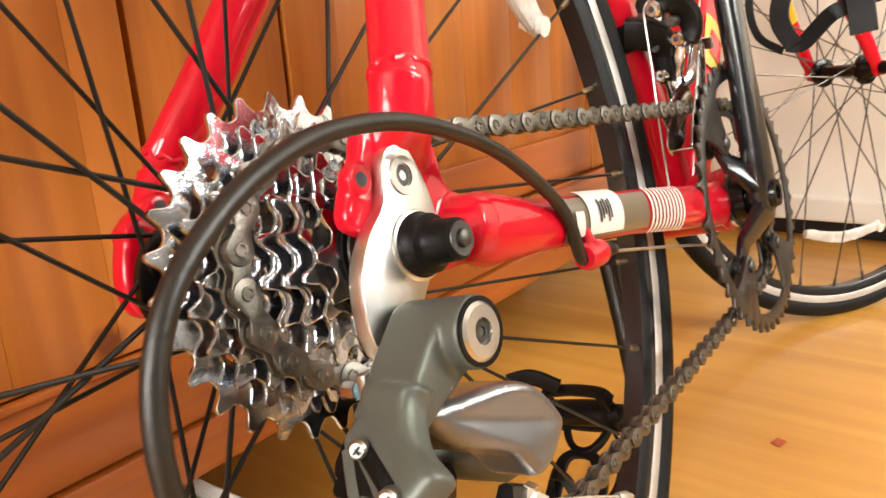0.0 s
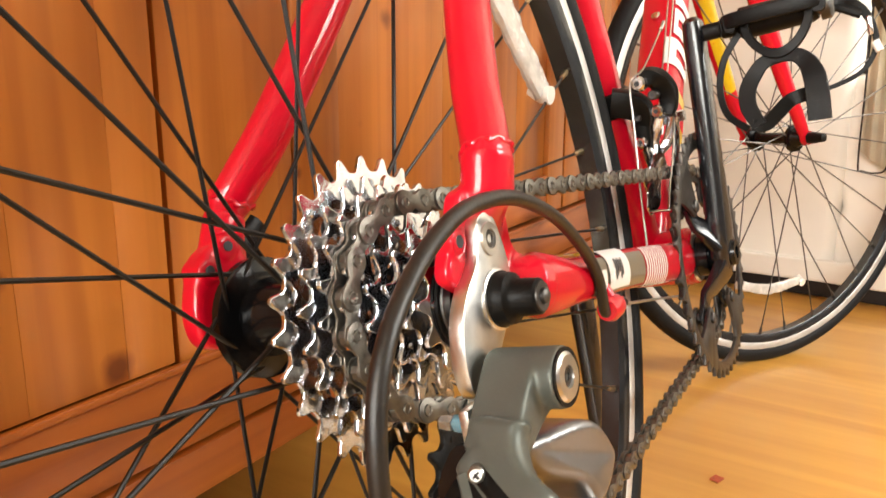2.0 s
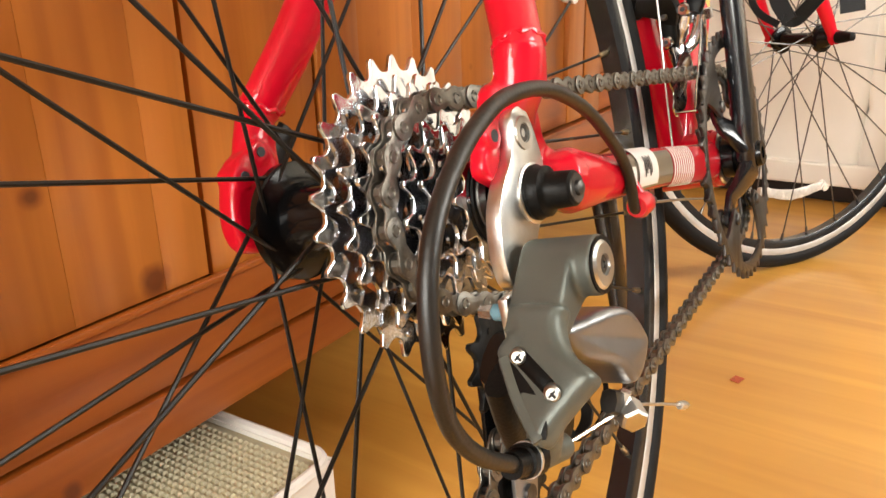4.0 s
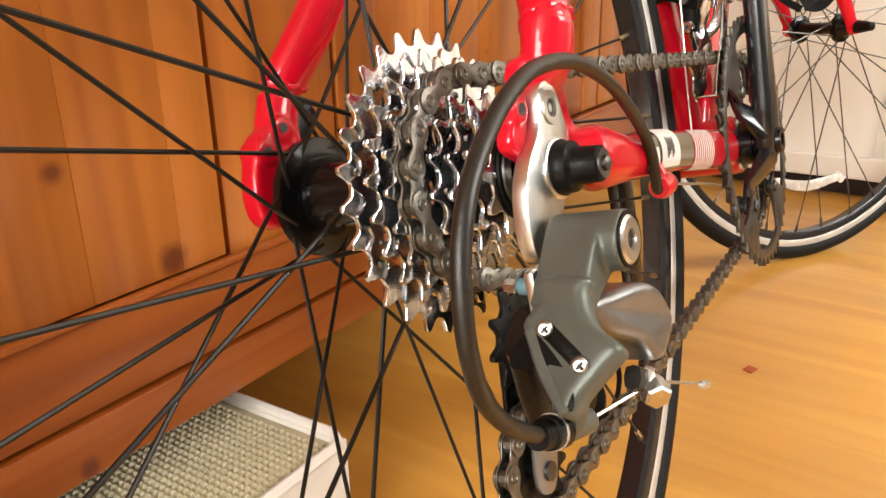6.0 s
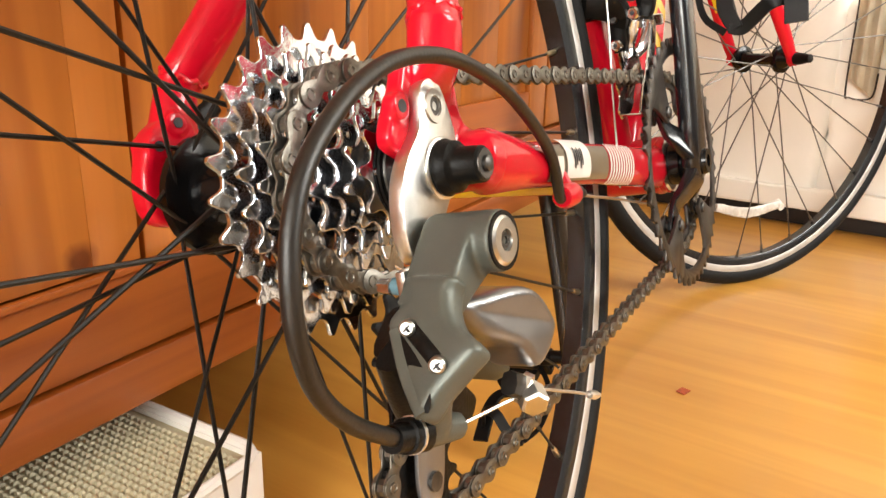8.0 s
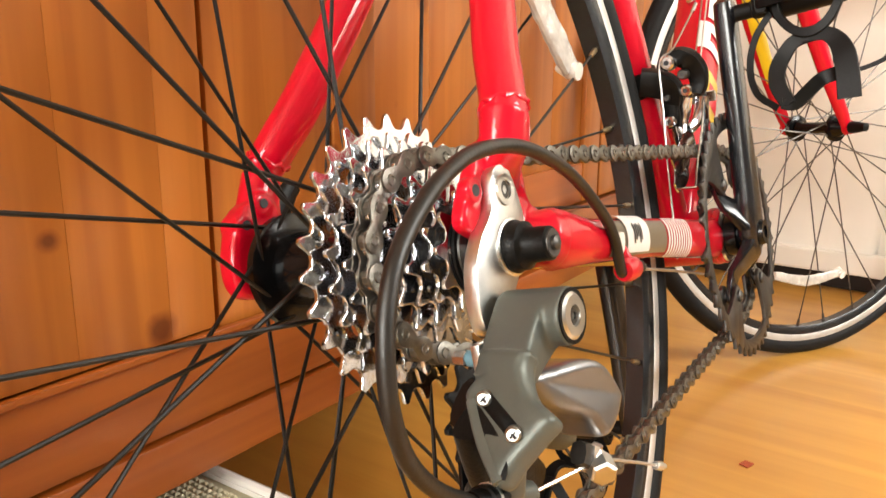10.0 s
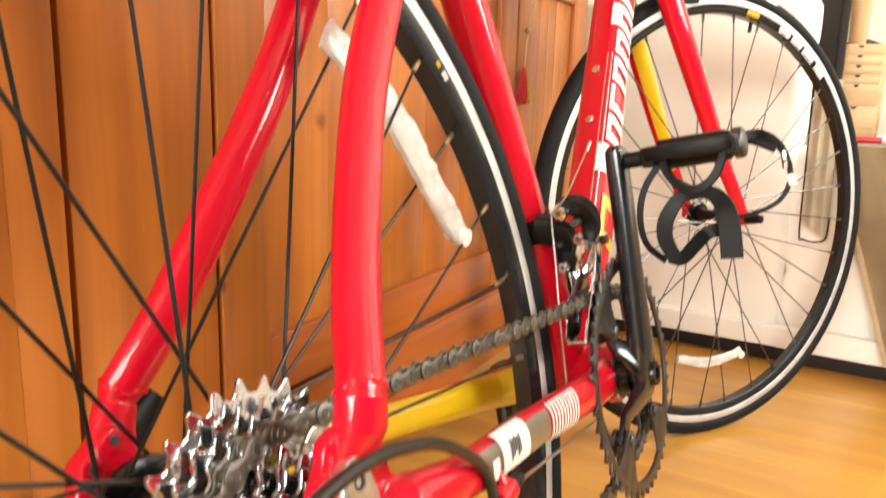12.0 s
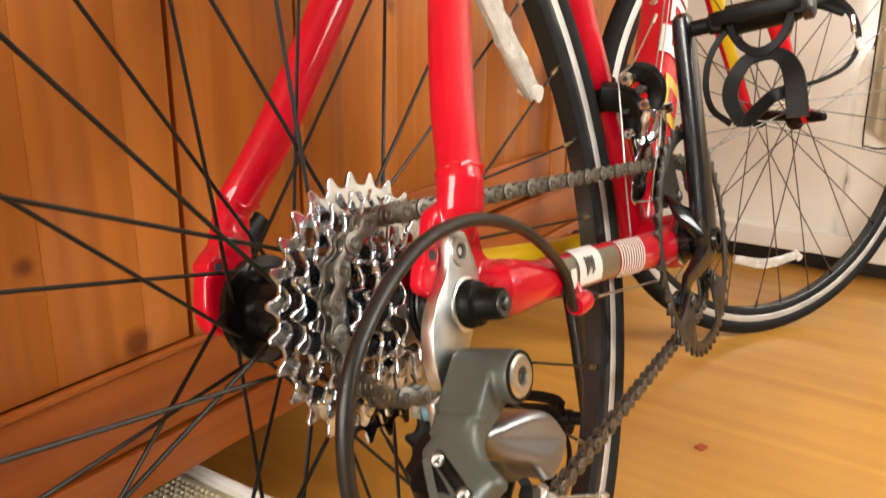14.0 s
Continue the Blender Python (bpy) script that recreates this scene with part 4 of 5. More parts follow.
def reflector(parent, pts, w, t, n):
    """A spoke reflector still in its clear wrapping."""
    r = sweep(catmull(pts, 6), [(w * (0.65 + 0.35 * math.sin(math.pi * (0.12 + 0.76 * i / (6 * (len(pts) - 1))))), t) for i in range(6 * (len(pts) - 1) + 1)], 12, up=n, square=0.3)
    bmesh.ops.subdivide_edges(r, edges=r.edges[:], cuts=1)
    r.normal_update()
    for v in r.verts:
        v.co += v.normal * 0.0014 * noise.noise(v.co * 140)
    ob = part("spoke_reflector", r, WRAP, parent, "white spoke reflector in crinkled clear wrapping")
    p = Vector(pts[-1])
    part("reflector_clip", sweep([p - Vector((0.006, 0, -0.004)), p + Vector((0, 0, -0.002)), p + Vector((0.006, 0, -0.004))], 0.006, 10), WHITE_PLASTIC, parent)


reflector(rear, [(-0.003, 0.137, 0.208), (0.000, 0.172, 0.176), (0.002, 0.193, 0.145), (0.002, 0.212, 0.115), (0.002, 0.233, 0.085)], 0.0128, 0.0035, (0, 0.8, 0.55))
inv = STEER.inverted()
rp = [inv @ Vector(q) for q in ((-0.0645, 0.927, -0.1995), (-0.0335, 0.983, -0.2213), (0.0005, 1.041, -0.2224))]
reflector(front, [(0, q.y, q.z) for q in rp], 0.008, 0.0035, (0, 0, 1))


# ---- fork and front brake, in the steered frame (origin at the front hub) ----
def fork():
    turn = STEER.to_3x3().inverted()
    A = (turn @ STEERER).normalized()
    Fw = Vector((1, 0, 0)).cross(A) * -1
    crown = STEER.inverted() @ CROWN
    fk = part("fork", sweep([crown - Vector((0.040, 0, 0)) - A * 0.010, crown - Vector((0.028, 0, 0)) + A * 0.004, crown + A * 0.012, crown + Vector((0.028, 0, 0)) + A * 0.004, crown + Vector((0.040, 0, 0)) - A * 0.010], [(0.010, 0.013), (0.015, 0.018), (0.018, 0.021), (0.015, 0.018), (0.010, 0.013)], 20, up=(0, 0, 1)), RED, bicycle, "red fork with yellow inner faces")
    fk.matrix_basis = STEER
    part("steerer", sweep([crown + A * 0.01, crown + A * 0.045], 0.019, 24), RED, fk)
    for s in (-1, 1):
        pts = [(crown - A * 0.004).lerp(Vector((0, 0, 0)), u) + Vector((s * x, -w, 0)) for u, x, w in ((0, 0.040, 0), (0.28, 0.0445, 0.003), (0.56, 0.0485, 0.006), (0.78, 0.0510, 0.006), (0.94, 0.0525, 0.002), (1.02, 0.0525, 0))]
        rad = [(0.0125, 0.018), (0.0115, 0.0170), (0.010, 0.0145), (0.0085, 0.0115), (0.0070, 0.0095), (0.0045, 0.0075)]
        part("blade", sweep([pts[0] + A * 0.013 - Vector((s * 0.006, 0, 0)), pts[0] + A * 0.008 - Vector((s * 0.003, 0, 0))] + pts, [(0.004, 0.007), (0.0095, 0.0145)] + rad, 22, up=(1, 0, 0)), RED, fk)
        for i in range(3):
            part("inner_panel", tube_patch(pts[i], pts[i + 1], (rad[i][0], rad[i + 1][0]), (rad[i][1], rad[i + 1][1]), (-s, 0, 0), 0.06 if i == 0 else 0, 1.0, -60, 60, 0.0006), YELLOW, fk, "yellow inner face")
        part("fork_end", sweep([(s * 0.0505, 0, 0), (s * 0.0585, 0, 0)], 0.0095, 20), RED, fk)
    st = [crown + Vector((0.040, 0, 0)) - A * 0.004, (crown - A * 0.004) * 0.72 + Vector((0.0445, -0.003, 0)), (crown - A * 0.004) * 0.44 + Vector((0.0485, -0.006, 0))]
    for k, (u0, w0, w1) in enumerate(((0.30, -40, -36), (0.0, -40, -36))):
        part("pin_stripe", tube_patch(st[k], st[k + 1], (0.0125, 0.0115) if k == 0 else (0.0115, 0.010), (0.018, 0.0170) if k == 0 else (0.0170, 0.0145), (1, 0, 0), u0, 1.0, w0, w1, 0.0006, 6, 2), WHITE_PAINT, fk)
    part("pin_stripe", tube_patch(st[0], st[1], (0.0125, 0.0115), (0.018, 0.0170), (1, 0, 0), 0.28, 0.30, -40, 60, 0.0006, 1, 10), WHITE_PAINT, fk)
    q = part("quick_release", lathe([(0.058, 0.008), (0.062, 0.0085), (0.070, 0.0075), (0.078, 0.0060), (0.082, 0.0058), (0.083, 0.002)], 20, closed=False), PLASTIC, fk, "black quick-release nut")
    # dual-pivot brake in front of the crown
    bc = crown + Fw * 0.050 - A * 0.010
    br = part("front_brake", sweep([bc - Fw * 0.036, bc + Fw * 0.012, bc + Fw * 0.014], [0.007, 0.009, 0.006], 16), BLACK, bicycle, "black dual-pivot caliper brake")
    br.matrix_basis = STEER
    for s in (-1, 1):
        arm = [bc + Vector((s * 0.003, 0, 0)) + Fw * 0.004 + A * 0.006, bc + Vector((s * 0.024, 0, 0)) + Fw * 0.008 + A * 0.002, bc + Vector((s * 0.033, 0, 0)) + Fw * 0.008 - A * 0.016, bc + Vector((s * 0.030, 0, 0)) + Fw * 0.006 - A * 0.042]
        ar = part("arm", sweep(catmull(arm, 5), (0.0055, 0.0085), 14, up=(0, 1, 0), square=0.65), BLACK, br)
        for u in (0.30, 0.62, 0.95):
            e = arm[1].lerp(arm[3], u) + Vector((s * (0.004 + 0.012 * u * (1 - u)), 0, 0))
            part("arm_bolt", sweep([e - Fw * 0.004, e - Fw * 0.0105, e - Fw * 0.0115], [0.0036, 0.0036, 0.0024], 12), CHROME, ar)
        part("spring", sweep(catmull([arm[0] - Fw * 0.008, arm[1] - Fw * 0.010 - A * 0.006, arm[2] - Fw * 0.009 - Vector((s * 0.010, 0, 0)), arm[3] - Fw * 0.008 - Vector((s * 0.008, 0, 0)) + A * 0.012], 4), 0.0016, 8), CHROME, ar)
        pad = bc + Vector((s * 0.0165, 0, 0)) - A * 0.040
        part("brake_pad", box((-0.006, -0.026, -0.008), (0.006, 0.028, 0.008), 0.0025, m=Matrix.Translation(pad)), RUBBER, br)
        part("pad_bolt", sweep([pad + Vector((s * 0.004, 0, 0)), pad + Vector((s * 0.022, 0, 0))], 0.0042, 12), CHROME, br)
        part("arm_bolt", sweep([bc + Vector((s * 0.022, 0, 0)) + Fw * 0.006, bc + Vector((s * 0.022, 0, 0)) + Fw * 0.019], 0.0045, 12), CHROME, br)
    part("wire", sweep([bc + Vector((-0.026, 0, 0)) + A * 0.09, bc + Vector((-0.026, 0, 0)) - A * 0.01], 0.0009, 6), WIRE, br)


fork()


# ---- cassette ----
def sprocket_mesh(teeth, hole, thick=0.0019, holes=0):
    rp = PITCH / (2 * math.sin(math.pi / teeth))
    out = []
    for k in range(teeth):
        a = 2 * math.pi * k / teeth
        h = math.pi / teeth
        for da, dr in ((0.0, -0.0038), (0.30, -0.0035), (0.50, -0.0024), (0.63, -0.0007), (0.74, 0.0010), (0.84, 0.0020), (1.06, 0.0023), (1.20, 0.0015), (1.34, -0.0003), (1.48, -0.0021), (1.70, -0.0035)):
            out.append(((rp + dr) * math.cos(a + da * h), (rp + dr) * math.sin(a + da * h)))
    rings = [circle(0, 0, hole, 28)]
    mid = (hole + rp - 0.004) / 2
    if holes:
        rr = (rp - 0.004 - hole) * 0.30
        rings += [circle(mid * math.cos(2 * math.pi * k / holes), mid * math.sin(2 * math.pi * k / holes), rr, 12) for k in range(holes)]
    bm = plate(out, -thick / 2, thick / 2, 0.00035, holes=rings)
    # small pick-up pins and notches
    for k in range(0, teeth, 3):
        a = 2 * math.pi * (k + 0.5) / teeth
        c = ((rp - 0.0068) * math.cos(a), (rp - 0.0068) * math.sin(a))
        sweep([(-thick / 2 - 0.0006, *c), (thick / 2 + 0.0006, *c)], 0.0013, 8, bm)
    return bm


COGS = [28, 24, 22, 19, 16, 14, 12, 11]


def cog_x(i):
    return 0.0266 + 0.0048 * i


cassette = part("cassette", lathe([(0.0250, 0.0160), (0.0605, 0.0160), (0.0612, 0.0145), (0.0635, 0.0140), (0.0635, 0.0095), (0.0250, 0.0095)], 32), DARK_STEEL, bicycle, "eight-speed silver cassette")
for i, n in enumerate(COGS):
    bm = sprocket_mesh(n, 0.0150, 0.0019, 9 if n > 21 else 7 if n > 15 else 0)
    ob = part("sprocket", bm, CHROME, cassette, sharp=16)
    ob.matrix_basis = Matrix.Translation((cog_x(i), 0, 0)) @ Matrix.Rotation(0.13 * i + 0.05, 4, "X")
    if i < 7:
        part("spacer", lathe([(cog_x(i) + 0.001, 0.0205), (cog_x(i) + 0.0038, 0.0205), (cog_x(i) + 0.0038, 0.0168), (cog_x(i) + 0.001, 0.0168)], 28), BLACK, cassette)


# ---- crankset ----
def chainring(teeth, x, rim, eye):
    """A chainring with four tabs that reach in to the bolts; rim: depth of the toothed band; eye: the tabs' inner radius."""
    rp = PITCH / (2 * math.sin(math.pi / teeth))
    out = []
    for k in range(teeth):
        a = 2 * math.pi * k / teeth
        h = math.pi / teeth
        for da, dr in ((0.0, -0.0038), (0.45, -0.0020), (0.80, 0.0026), (1.12, 0.0026), (1.50, -0.0020)):
            out.append(((rp + dr) * math.cos(a + da * h), (rp + dr) * math.sin(a + da * h)))
    inner = []
    for k in range(144):
        a = 2.5 * k
        gap = min(abs((a - b + 180) % 360 - 180) for b in SPIDER)
        u = min(1.0, max(0.0, (gap - 5.0) / 11.0))
        r = eye + (rp - rim - eye) * u * u * (3 - 2 * u)
        inner.append((r * math.cos(radians(a)), r * math.sin(radians(a))))
    ring = plate(out, x - 0.0013, x + 0.0013, 0.0003, holes=[inner])
    ring.transform(Matrix.Translation(CRANK))
    return ring


SPIDER = (52, 128, 232, 308)


def crankset():
    cr = part("crankset", lathe([(-0.062, 0.012), (0.066, 0.012), (0.068, 0.010)], 28, m=Matrix.Translation(CRANK), closed=False), BLACK, bicycle, "black alloy crankset with two chainrings")
    part("chainring", chainring(47, 0.0545, 0.0105, 0.0475), DARK_STEEL, cr, "dark outer chainring")
    part("chainring", chainring(34, 0.0445, 0.0085, 0.0475), DARK_STEEL, cr, "dark inner chainring")
    for a in SPIDER:
        d = Vector((0, math.cos(radians(a)), math.sin(radians(a))))
        part("spider_arm", sweep([CRANK + d * r + Vector((x, 0, 0)) for x, r in ((0.0635, 0.004), (0.0625, 0.015), (0.0560, 0.028), (0.0508, 0.036), (0.0496, 0.046), (0.0495, 0.057), (0.0495, 0.0605))], [(0.0060, 0.0120), (0.0050, 0.0110), (0.0036, 0.0092), (0.0028, 0.0078), (0.0023, 0.0068), (0.0023, 0.0062), (0.0018, 0.0040)], 16, up=(1, 0, 0), square=0.6), GLOSS_BLACK, cr)
        c = CRANK + d * 0.055
        part("ring_bolt", sweep([c + Vector((0.042, 0, 0)), c + Vector((0.0575, 0, 0)), c + Vector((0.0583, 0, 0))], [0.0046, 0.0046, 0.0034], 14), DARK_STEEL, cr)
    for s in (1, -1):
        p = [CRANK + Vector((s * 0.063, 0, s * -0.012)), CRANK + Vector((s * 0.0625, 0, 0)), CRANK + Vector((s * 0.0635, 0, s * 0.03)), CRANK + Vector((s * 0.0650, 0, s * 0.09)), CRANK + Vector((s * 0.0665, 0, s * 0.167)), CRANK + Vector((s * 0.0665, 0, s * 0.1795)), CRANK + Vector((s * 0.0665, 0, s * 0.1835))]
        part("crank_arm", sweep(p, [(0.006, 0.010), (0.0085, 0.018), (0.0085, 0.0155), (0.0078, 0.0125), (0.0078, 0.0118), (0.0072, 0.0100), (0.004, 0.005)], 22, up=(1, 0, 0), square=0.35), GLOSS_BLACK, cr)
        part("crank_bolt", lathe([(s * 0.070, 0.0105), (s * 0.0735, 0.0095), (s * 0.0735, 0.005), (s * 0.070, 0.005)], 24, m=Matrix.Translation(CRANK)), BLACK, cr)
        bc = part("bearing_cup", lathe([(s * 0.0335, 0.0205), (s * 0.0340, 0.0232), (s * 0.0372, 0.0232), (s * 0.0380, 0.0222), (s * 0.0380, 0.0180)], 36, m=Matrix.Translation(CRANK), closed=False), RED, cr, "red ring round the bottom bracket")
        part("seal", lathe([(s * 0.0376, 0.0205), (s * 0.0392, 0.0200), (s * 0.0392, 0.0172), (s * 0.0376, 0.0168)], 36, m=Matrix.Translation(CRANK)), CHROME, bc, "bright seal ring")
        part("axle_cover", lathe([(s * 0.0376, 0.0170), (s * 0.0540, 0.0165), (s * 0.0545, 0.0110)], 36, m=Matrix.Translation(CRANK), closed=False), BLACK, bc)


crankset()


# ---- pedals with toe clips ----
def ribbon(pts, widths, t, n=5):
    """A flat band with crisp edges, its faces towards +y and -y."""
    c = catmull(pts, n)
    bm, rings = bmesh.new(), []
    for i, p in enumerate(c):
        d = (c[min(i + 1, len(c) - 1)] - c[max(i - 1, 0)]).normalized()
        k = min(i / n, len(widths) - 1.001)
        w = (widths[int(k)] * (1 - k % 1) + widths[int(k) + 1] * (k % 1)) / 2
        b = d.cross(Vector((0, 1, 0))).normalized()
        a = b.cross(d)
        e = min(0.0005, t * 0.3)
        rings.append([bm.verts.new(p + b * u + a * v) for u, v in ((-w, -t / 2 + e), (-w + e, -t / 2), (w - e, -t / 2), (w, -t / 2 + e), (w, t / 2 - e), (w - e, t / 2), (-w + e, t / 2), (-w, t / 2 - e))])
    for r1, r2 in zip(rings, rings[1:]):
        for k in range(8):
            bm.faces.new((r1[k], r1[(k + 1) % 8], r2[(k + 1) % 8], r2[k]))
    bm.faces.new(rings[0][::-1])
    bm.faces.new(rings[-1])
    bmesh.ops.recalc_face_normals(bm, faces=bm.faces[:])
    return bm


def pedal(m, label):
    """A pedal with a hanging toe clip; its spindle runs along +x from the crank."""
    pd = part("pedal", sweep([(0.0, 0, 0), (0.012, 0, 0), (0.013, 0, 0), (0.024, 0, 0), (0.027, 0, 0), (0.074, 0, 0), (0.078, 0, 0)], [0.0062, 0.0062, 0.0078, 0.0082, 0.0118, 0.0112, 0.0095], 20, square=0.15), PLASTIC, bicycle, label)
    pd.matrix_basis = m
    for y in (-0.020, 0.026):
        part("cage", sweep(catmull([(0.018, y * 0.6, 0.002), (0.024, y, 0.002), (0.050, y * 1.15, 0.002), (0.076, y, 0.002), (0.082, y * 0.6, 0.002)], 5), (0.0055, 0.0030), 10, up=(0, 0, 1), square=0.5), PLASTIC, pd)
    for x in (0.022, 0.080):
        part("cross_bar", sweep([(x, -0.020, 0.0), (x, 0.026, 0.0)], (0.004, 0.006), 10, up=(1, 0, 0), square=0.5), PLASTIC, pd)
    part("end_cap", sweep([(0.080, 0, 0), (0.086, 0, 0), (0.0875, 0, 0)], [0.0115, 0.0112, 0.009], 18), DARK_STEEL, pd)
    part("clip_bow", ribbon([(0.030, -0.012, 0.004), (0.033, -0.016, -0.012), (0.042, -0.019, -0.024), (0.053, -0.020, -0.028), (0.064, -0.019, -0.023), (0.072, -0.016, -0.011), (0.075, -0.012, 0.004)], [0.0055, 0.0055, 0.0060, 0.0070, 0.0060, 0.0055, 0.0055], 0.0070), PLASTIC, pd)
    part("clip_leg", ribbon([(0.056, -0.0180, -0.0300), (0.042, -0.0185, -0.0320), (0.0345, -0.0200, -0.0390), (0.0290, -0.0240, -0.0490), (0.0285, -0.0280, -0.0610), (0.0345, -0.0310, -0.0760)], [0.0090, 0.0095, 0.0105, 0.0115, 0.0115, 0.0100], 0.0034, 4), PLASTIC, pd)
    part("clip_leg", ribbon([(0.046, -0.0190, -0.0300), (0.060, -0.0190, -0.0310), (0.0680, -0.0200, -0.0370), (0.0725, -0.0240, -0.0480), (0.0735, -0.0280, -0.0640), (0.0730, -0.0300, -0.0790)], [0.0090, 0.0095, 0.0120, 0.0145, 0.0150, 0.0150], 0.0036, 4), PLASTIC, pd)
    part("clip_toe", ribbon([(0.030, -0.0310, -0.0740), (0.038, -0.0280, -0.0760), (0.046, -0.0180, -0.0690), (0.054, -0.0080, -0.0620), (0.066, -0.0090, -0.0600), (0.074, -0.0260, -0.0620)], [0.0080, 0.0095, 0.0100, 0.0100, 0.0100, 0.0100], 0.0034), PLASTIC, pd)
    part("strap", ribbon([(0.030, -0.006, -0.002), (0.014, -0.010, -0.022), (0.008, -0.014, -0.044), (0.012, -0.020, -0.064), (0.026, -0.026, -0.077)], [0.005] * 5, 0.0014), PLASTIC, pd)
    part("strap", ribbon([(0.076, 0.030, 0.004), (0.092, 0.050, 0.003), (0.104, 0.054, -0.010), (0.108, 0.054, -0.032), (0.098, 0.052, -0.050), (0.076, 0.050, -0.058), (0.058, 0.046, -0.058)], [0.006, 0.007, 0.006, 0.004, 0.0035, 0.0035, 0.0035], 0.0016), PLASTIC, pd)
    part("toe_loop", sweep(catmull([(0.060, 0.034, 0.002), (0.082, 0.048, 0.002), (0.100, 0.054, -0.008)], 6), (0.008, 0.003), 10, up=(0, 1, 0.4), square=0.4), PLASTIC, pd)
    part("buckle", box((0.1035, 0.048, -0.026), (0.1075, 0.0515, -0.012), 0.0010), CHROME, pd, "steel strap buckle")
    part("strap_end", sweep([(0.1075, 0.047, -0.031), (0.1100, 0.046, -0.039)], (0.0028, 0.0016), 8), WHITE_PLASTIC, pd)


pedal(Matrix.Translation((0.0722, 0.388, 0.1115)), "black plastic pedal with toe clip and strap")
pedal(Matrix.Translation((-0.0762, 0.388, -0.2285)) @ Matrix.Rotation(radians(180), 4, "Z") @ Matrix.Rotation(radians(60), 4, "X"), "black plastic pedal with toe clip on the far side")


# ---- chain ----
def belt(circles):
    """Points along a belt round circles (x, y, z, radius, turn), turn +1 or -1."""
    n, spans = len(circles), []
    for i in range(n):
        a, b = circles[i], circles[(i + 1) % n]
        d = Vector((b[1] - a[1], b[2] - a[2]))
        phi = math.atan2(d.y, d.x)
        al = phi - math.asin((b[4] * b[3] - a[4] * a[3]) / d.length)
        v = (math.sin(al), -math.cos(al))
        spans.append(((a[1] + a[4] * a[3] * v[0], a[2] + a[4] * a[3] * v[1]), (b[1] + b[4] * b[3] * v[0], b[2] + b[4] * b[3] * v[1])))
    pts = []
    for i in range(n):
        c = circles[i]
        p, q = spans[i - 1][1], spans[i][0]
        a0, a1 = math.atan2(p[1] - c[2], p[0] - c[1]), math.atan2(q[1] - c[2], q[0] - c[1])
        if c[4] > 0 and a1 < a0:
            a1 += 2 * math.pi
        if c[4] < 0 and a1 > a0:
            a1 -= 2 * math.pi
        for k in range(41):
            a = a0 + (a1 - a0) * k / 40
            pts.append(Vector((c[0], c[1] + c[3] * math.cos(a), c[2] + c[3] * math.sin(a))))
        p2 = spans[i][1]
        x2 = circles[(i + 1) % n][0]
        for k in range(1, 40):
            u = k / 40
            pts.append(Vector((c[0] + (x2 - c[0]) * u, q[0] + (p2[0] - q[0]) * u, q[1] + (p2[1] - q[1]) * u)))
    return pts


GUIDE, TENSION = Vector((0.040, 0.006, -0.070)), Vector((0.041, -0.006, -0.126))


def link_mesh(outer):
    h = PITCH / 2
    prof = []
    for k in range(9):
        a = radians(-110 + 220 * k / 8)
        prof.append((h + 0.0048 * math.cos(a), 0.0048 * math.sin(a)))
    prof += [(0, 0.0028 if not outer else 0.0026)]
    prof += [(-(h + 0.0048 * math.cos(radians(110 - 220 * k / 8))), 0.0048 * math.sin(radians(110 - 220 * k / 8))) for k in range(9)]
    prof += [(0, -0.0028 if not outer else -0.0026)]
    bm = bmesh.new()
    x0, x1 = (0.00255, 0.00345) if outer else (0.0016, 0.0025)
    for s in (-1, 1):
        plate(prof, s * x0, s * x1, 0.0002, bm)
    for s in (-1, 1):
        if outer:
            sweep([(-0.0031, s * h, 0), (0.0031, s * h, 0)], 0.0020, 8, bm)
            lathe([(0.0030, 0.0024), (0.0041, 0.0022), (0.0041, 0.0015), (0.0036, 0.0013), (0.0036, 0.0001), (0.0030, 0.0001)], 12, bm, m=Matrix.Translation((0, s * h, 0)))
            lathe([(-0.0030, 0.0024), (-0.0041, 0.0022), (-0.0041, 0.0015), (-0.0036, 0.0013), (-0.0036, 0.0001), (-0.0030, 0.0001)], 12, bm, m=Matrix.Translation((0, s * h, 0)))
        else:
            sweep([(-0.0015, s * h, 0), (0.0015, s * h, 0)], 0.0038, 10, bm)
    bmesh.ops.recalc_face_normals(bm, faces=bm.faces[:])
    me = bpy.data.meshes.new("link")
    bm.to_mesh(me)
    bm.free()
    me.polygons.foreach_set("use_smooth", [True] * len(me.polygons))
    me.set_sharp_from_angle(angle=radians(35))
    me.materials.append(CHAIN)
    return me


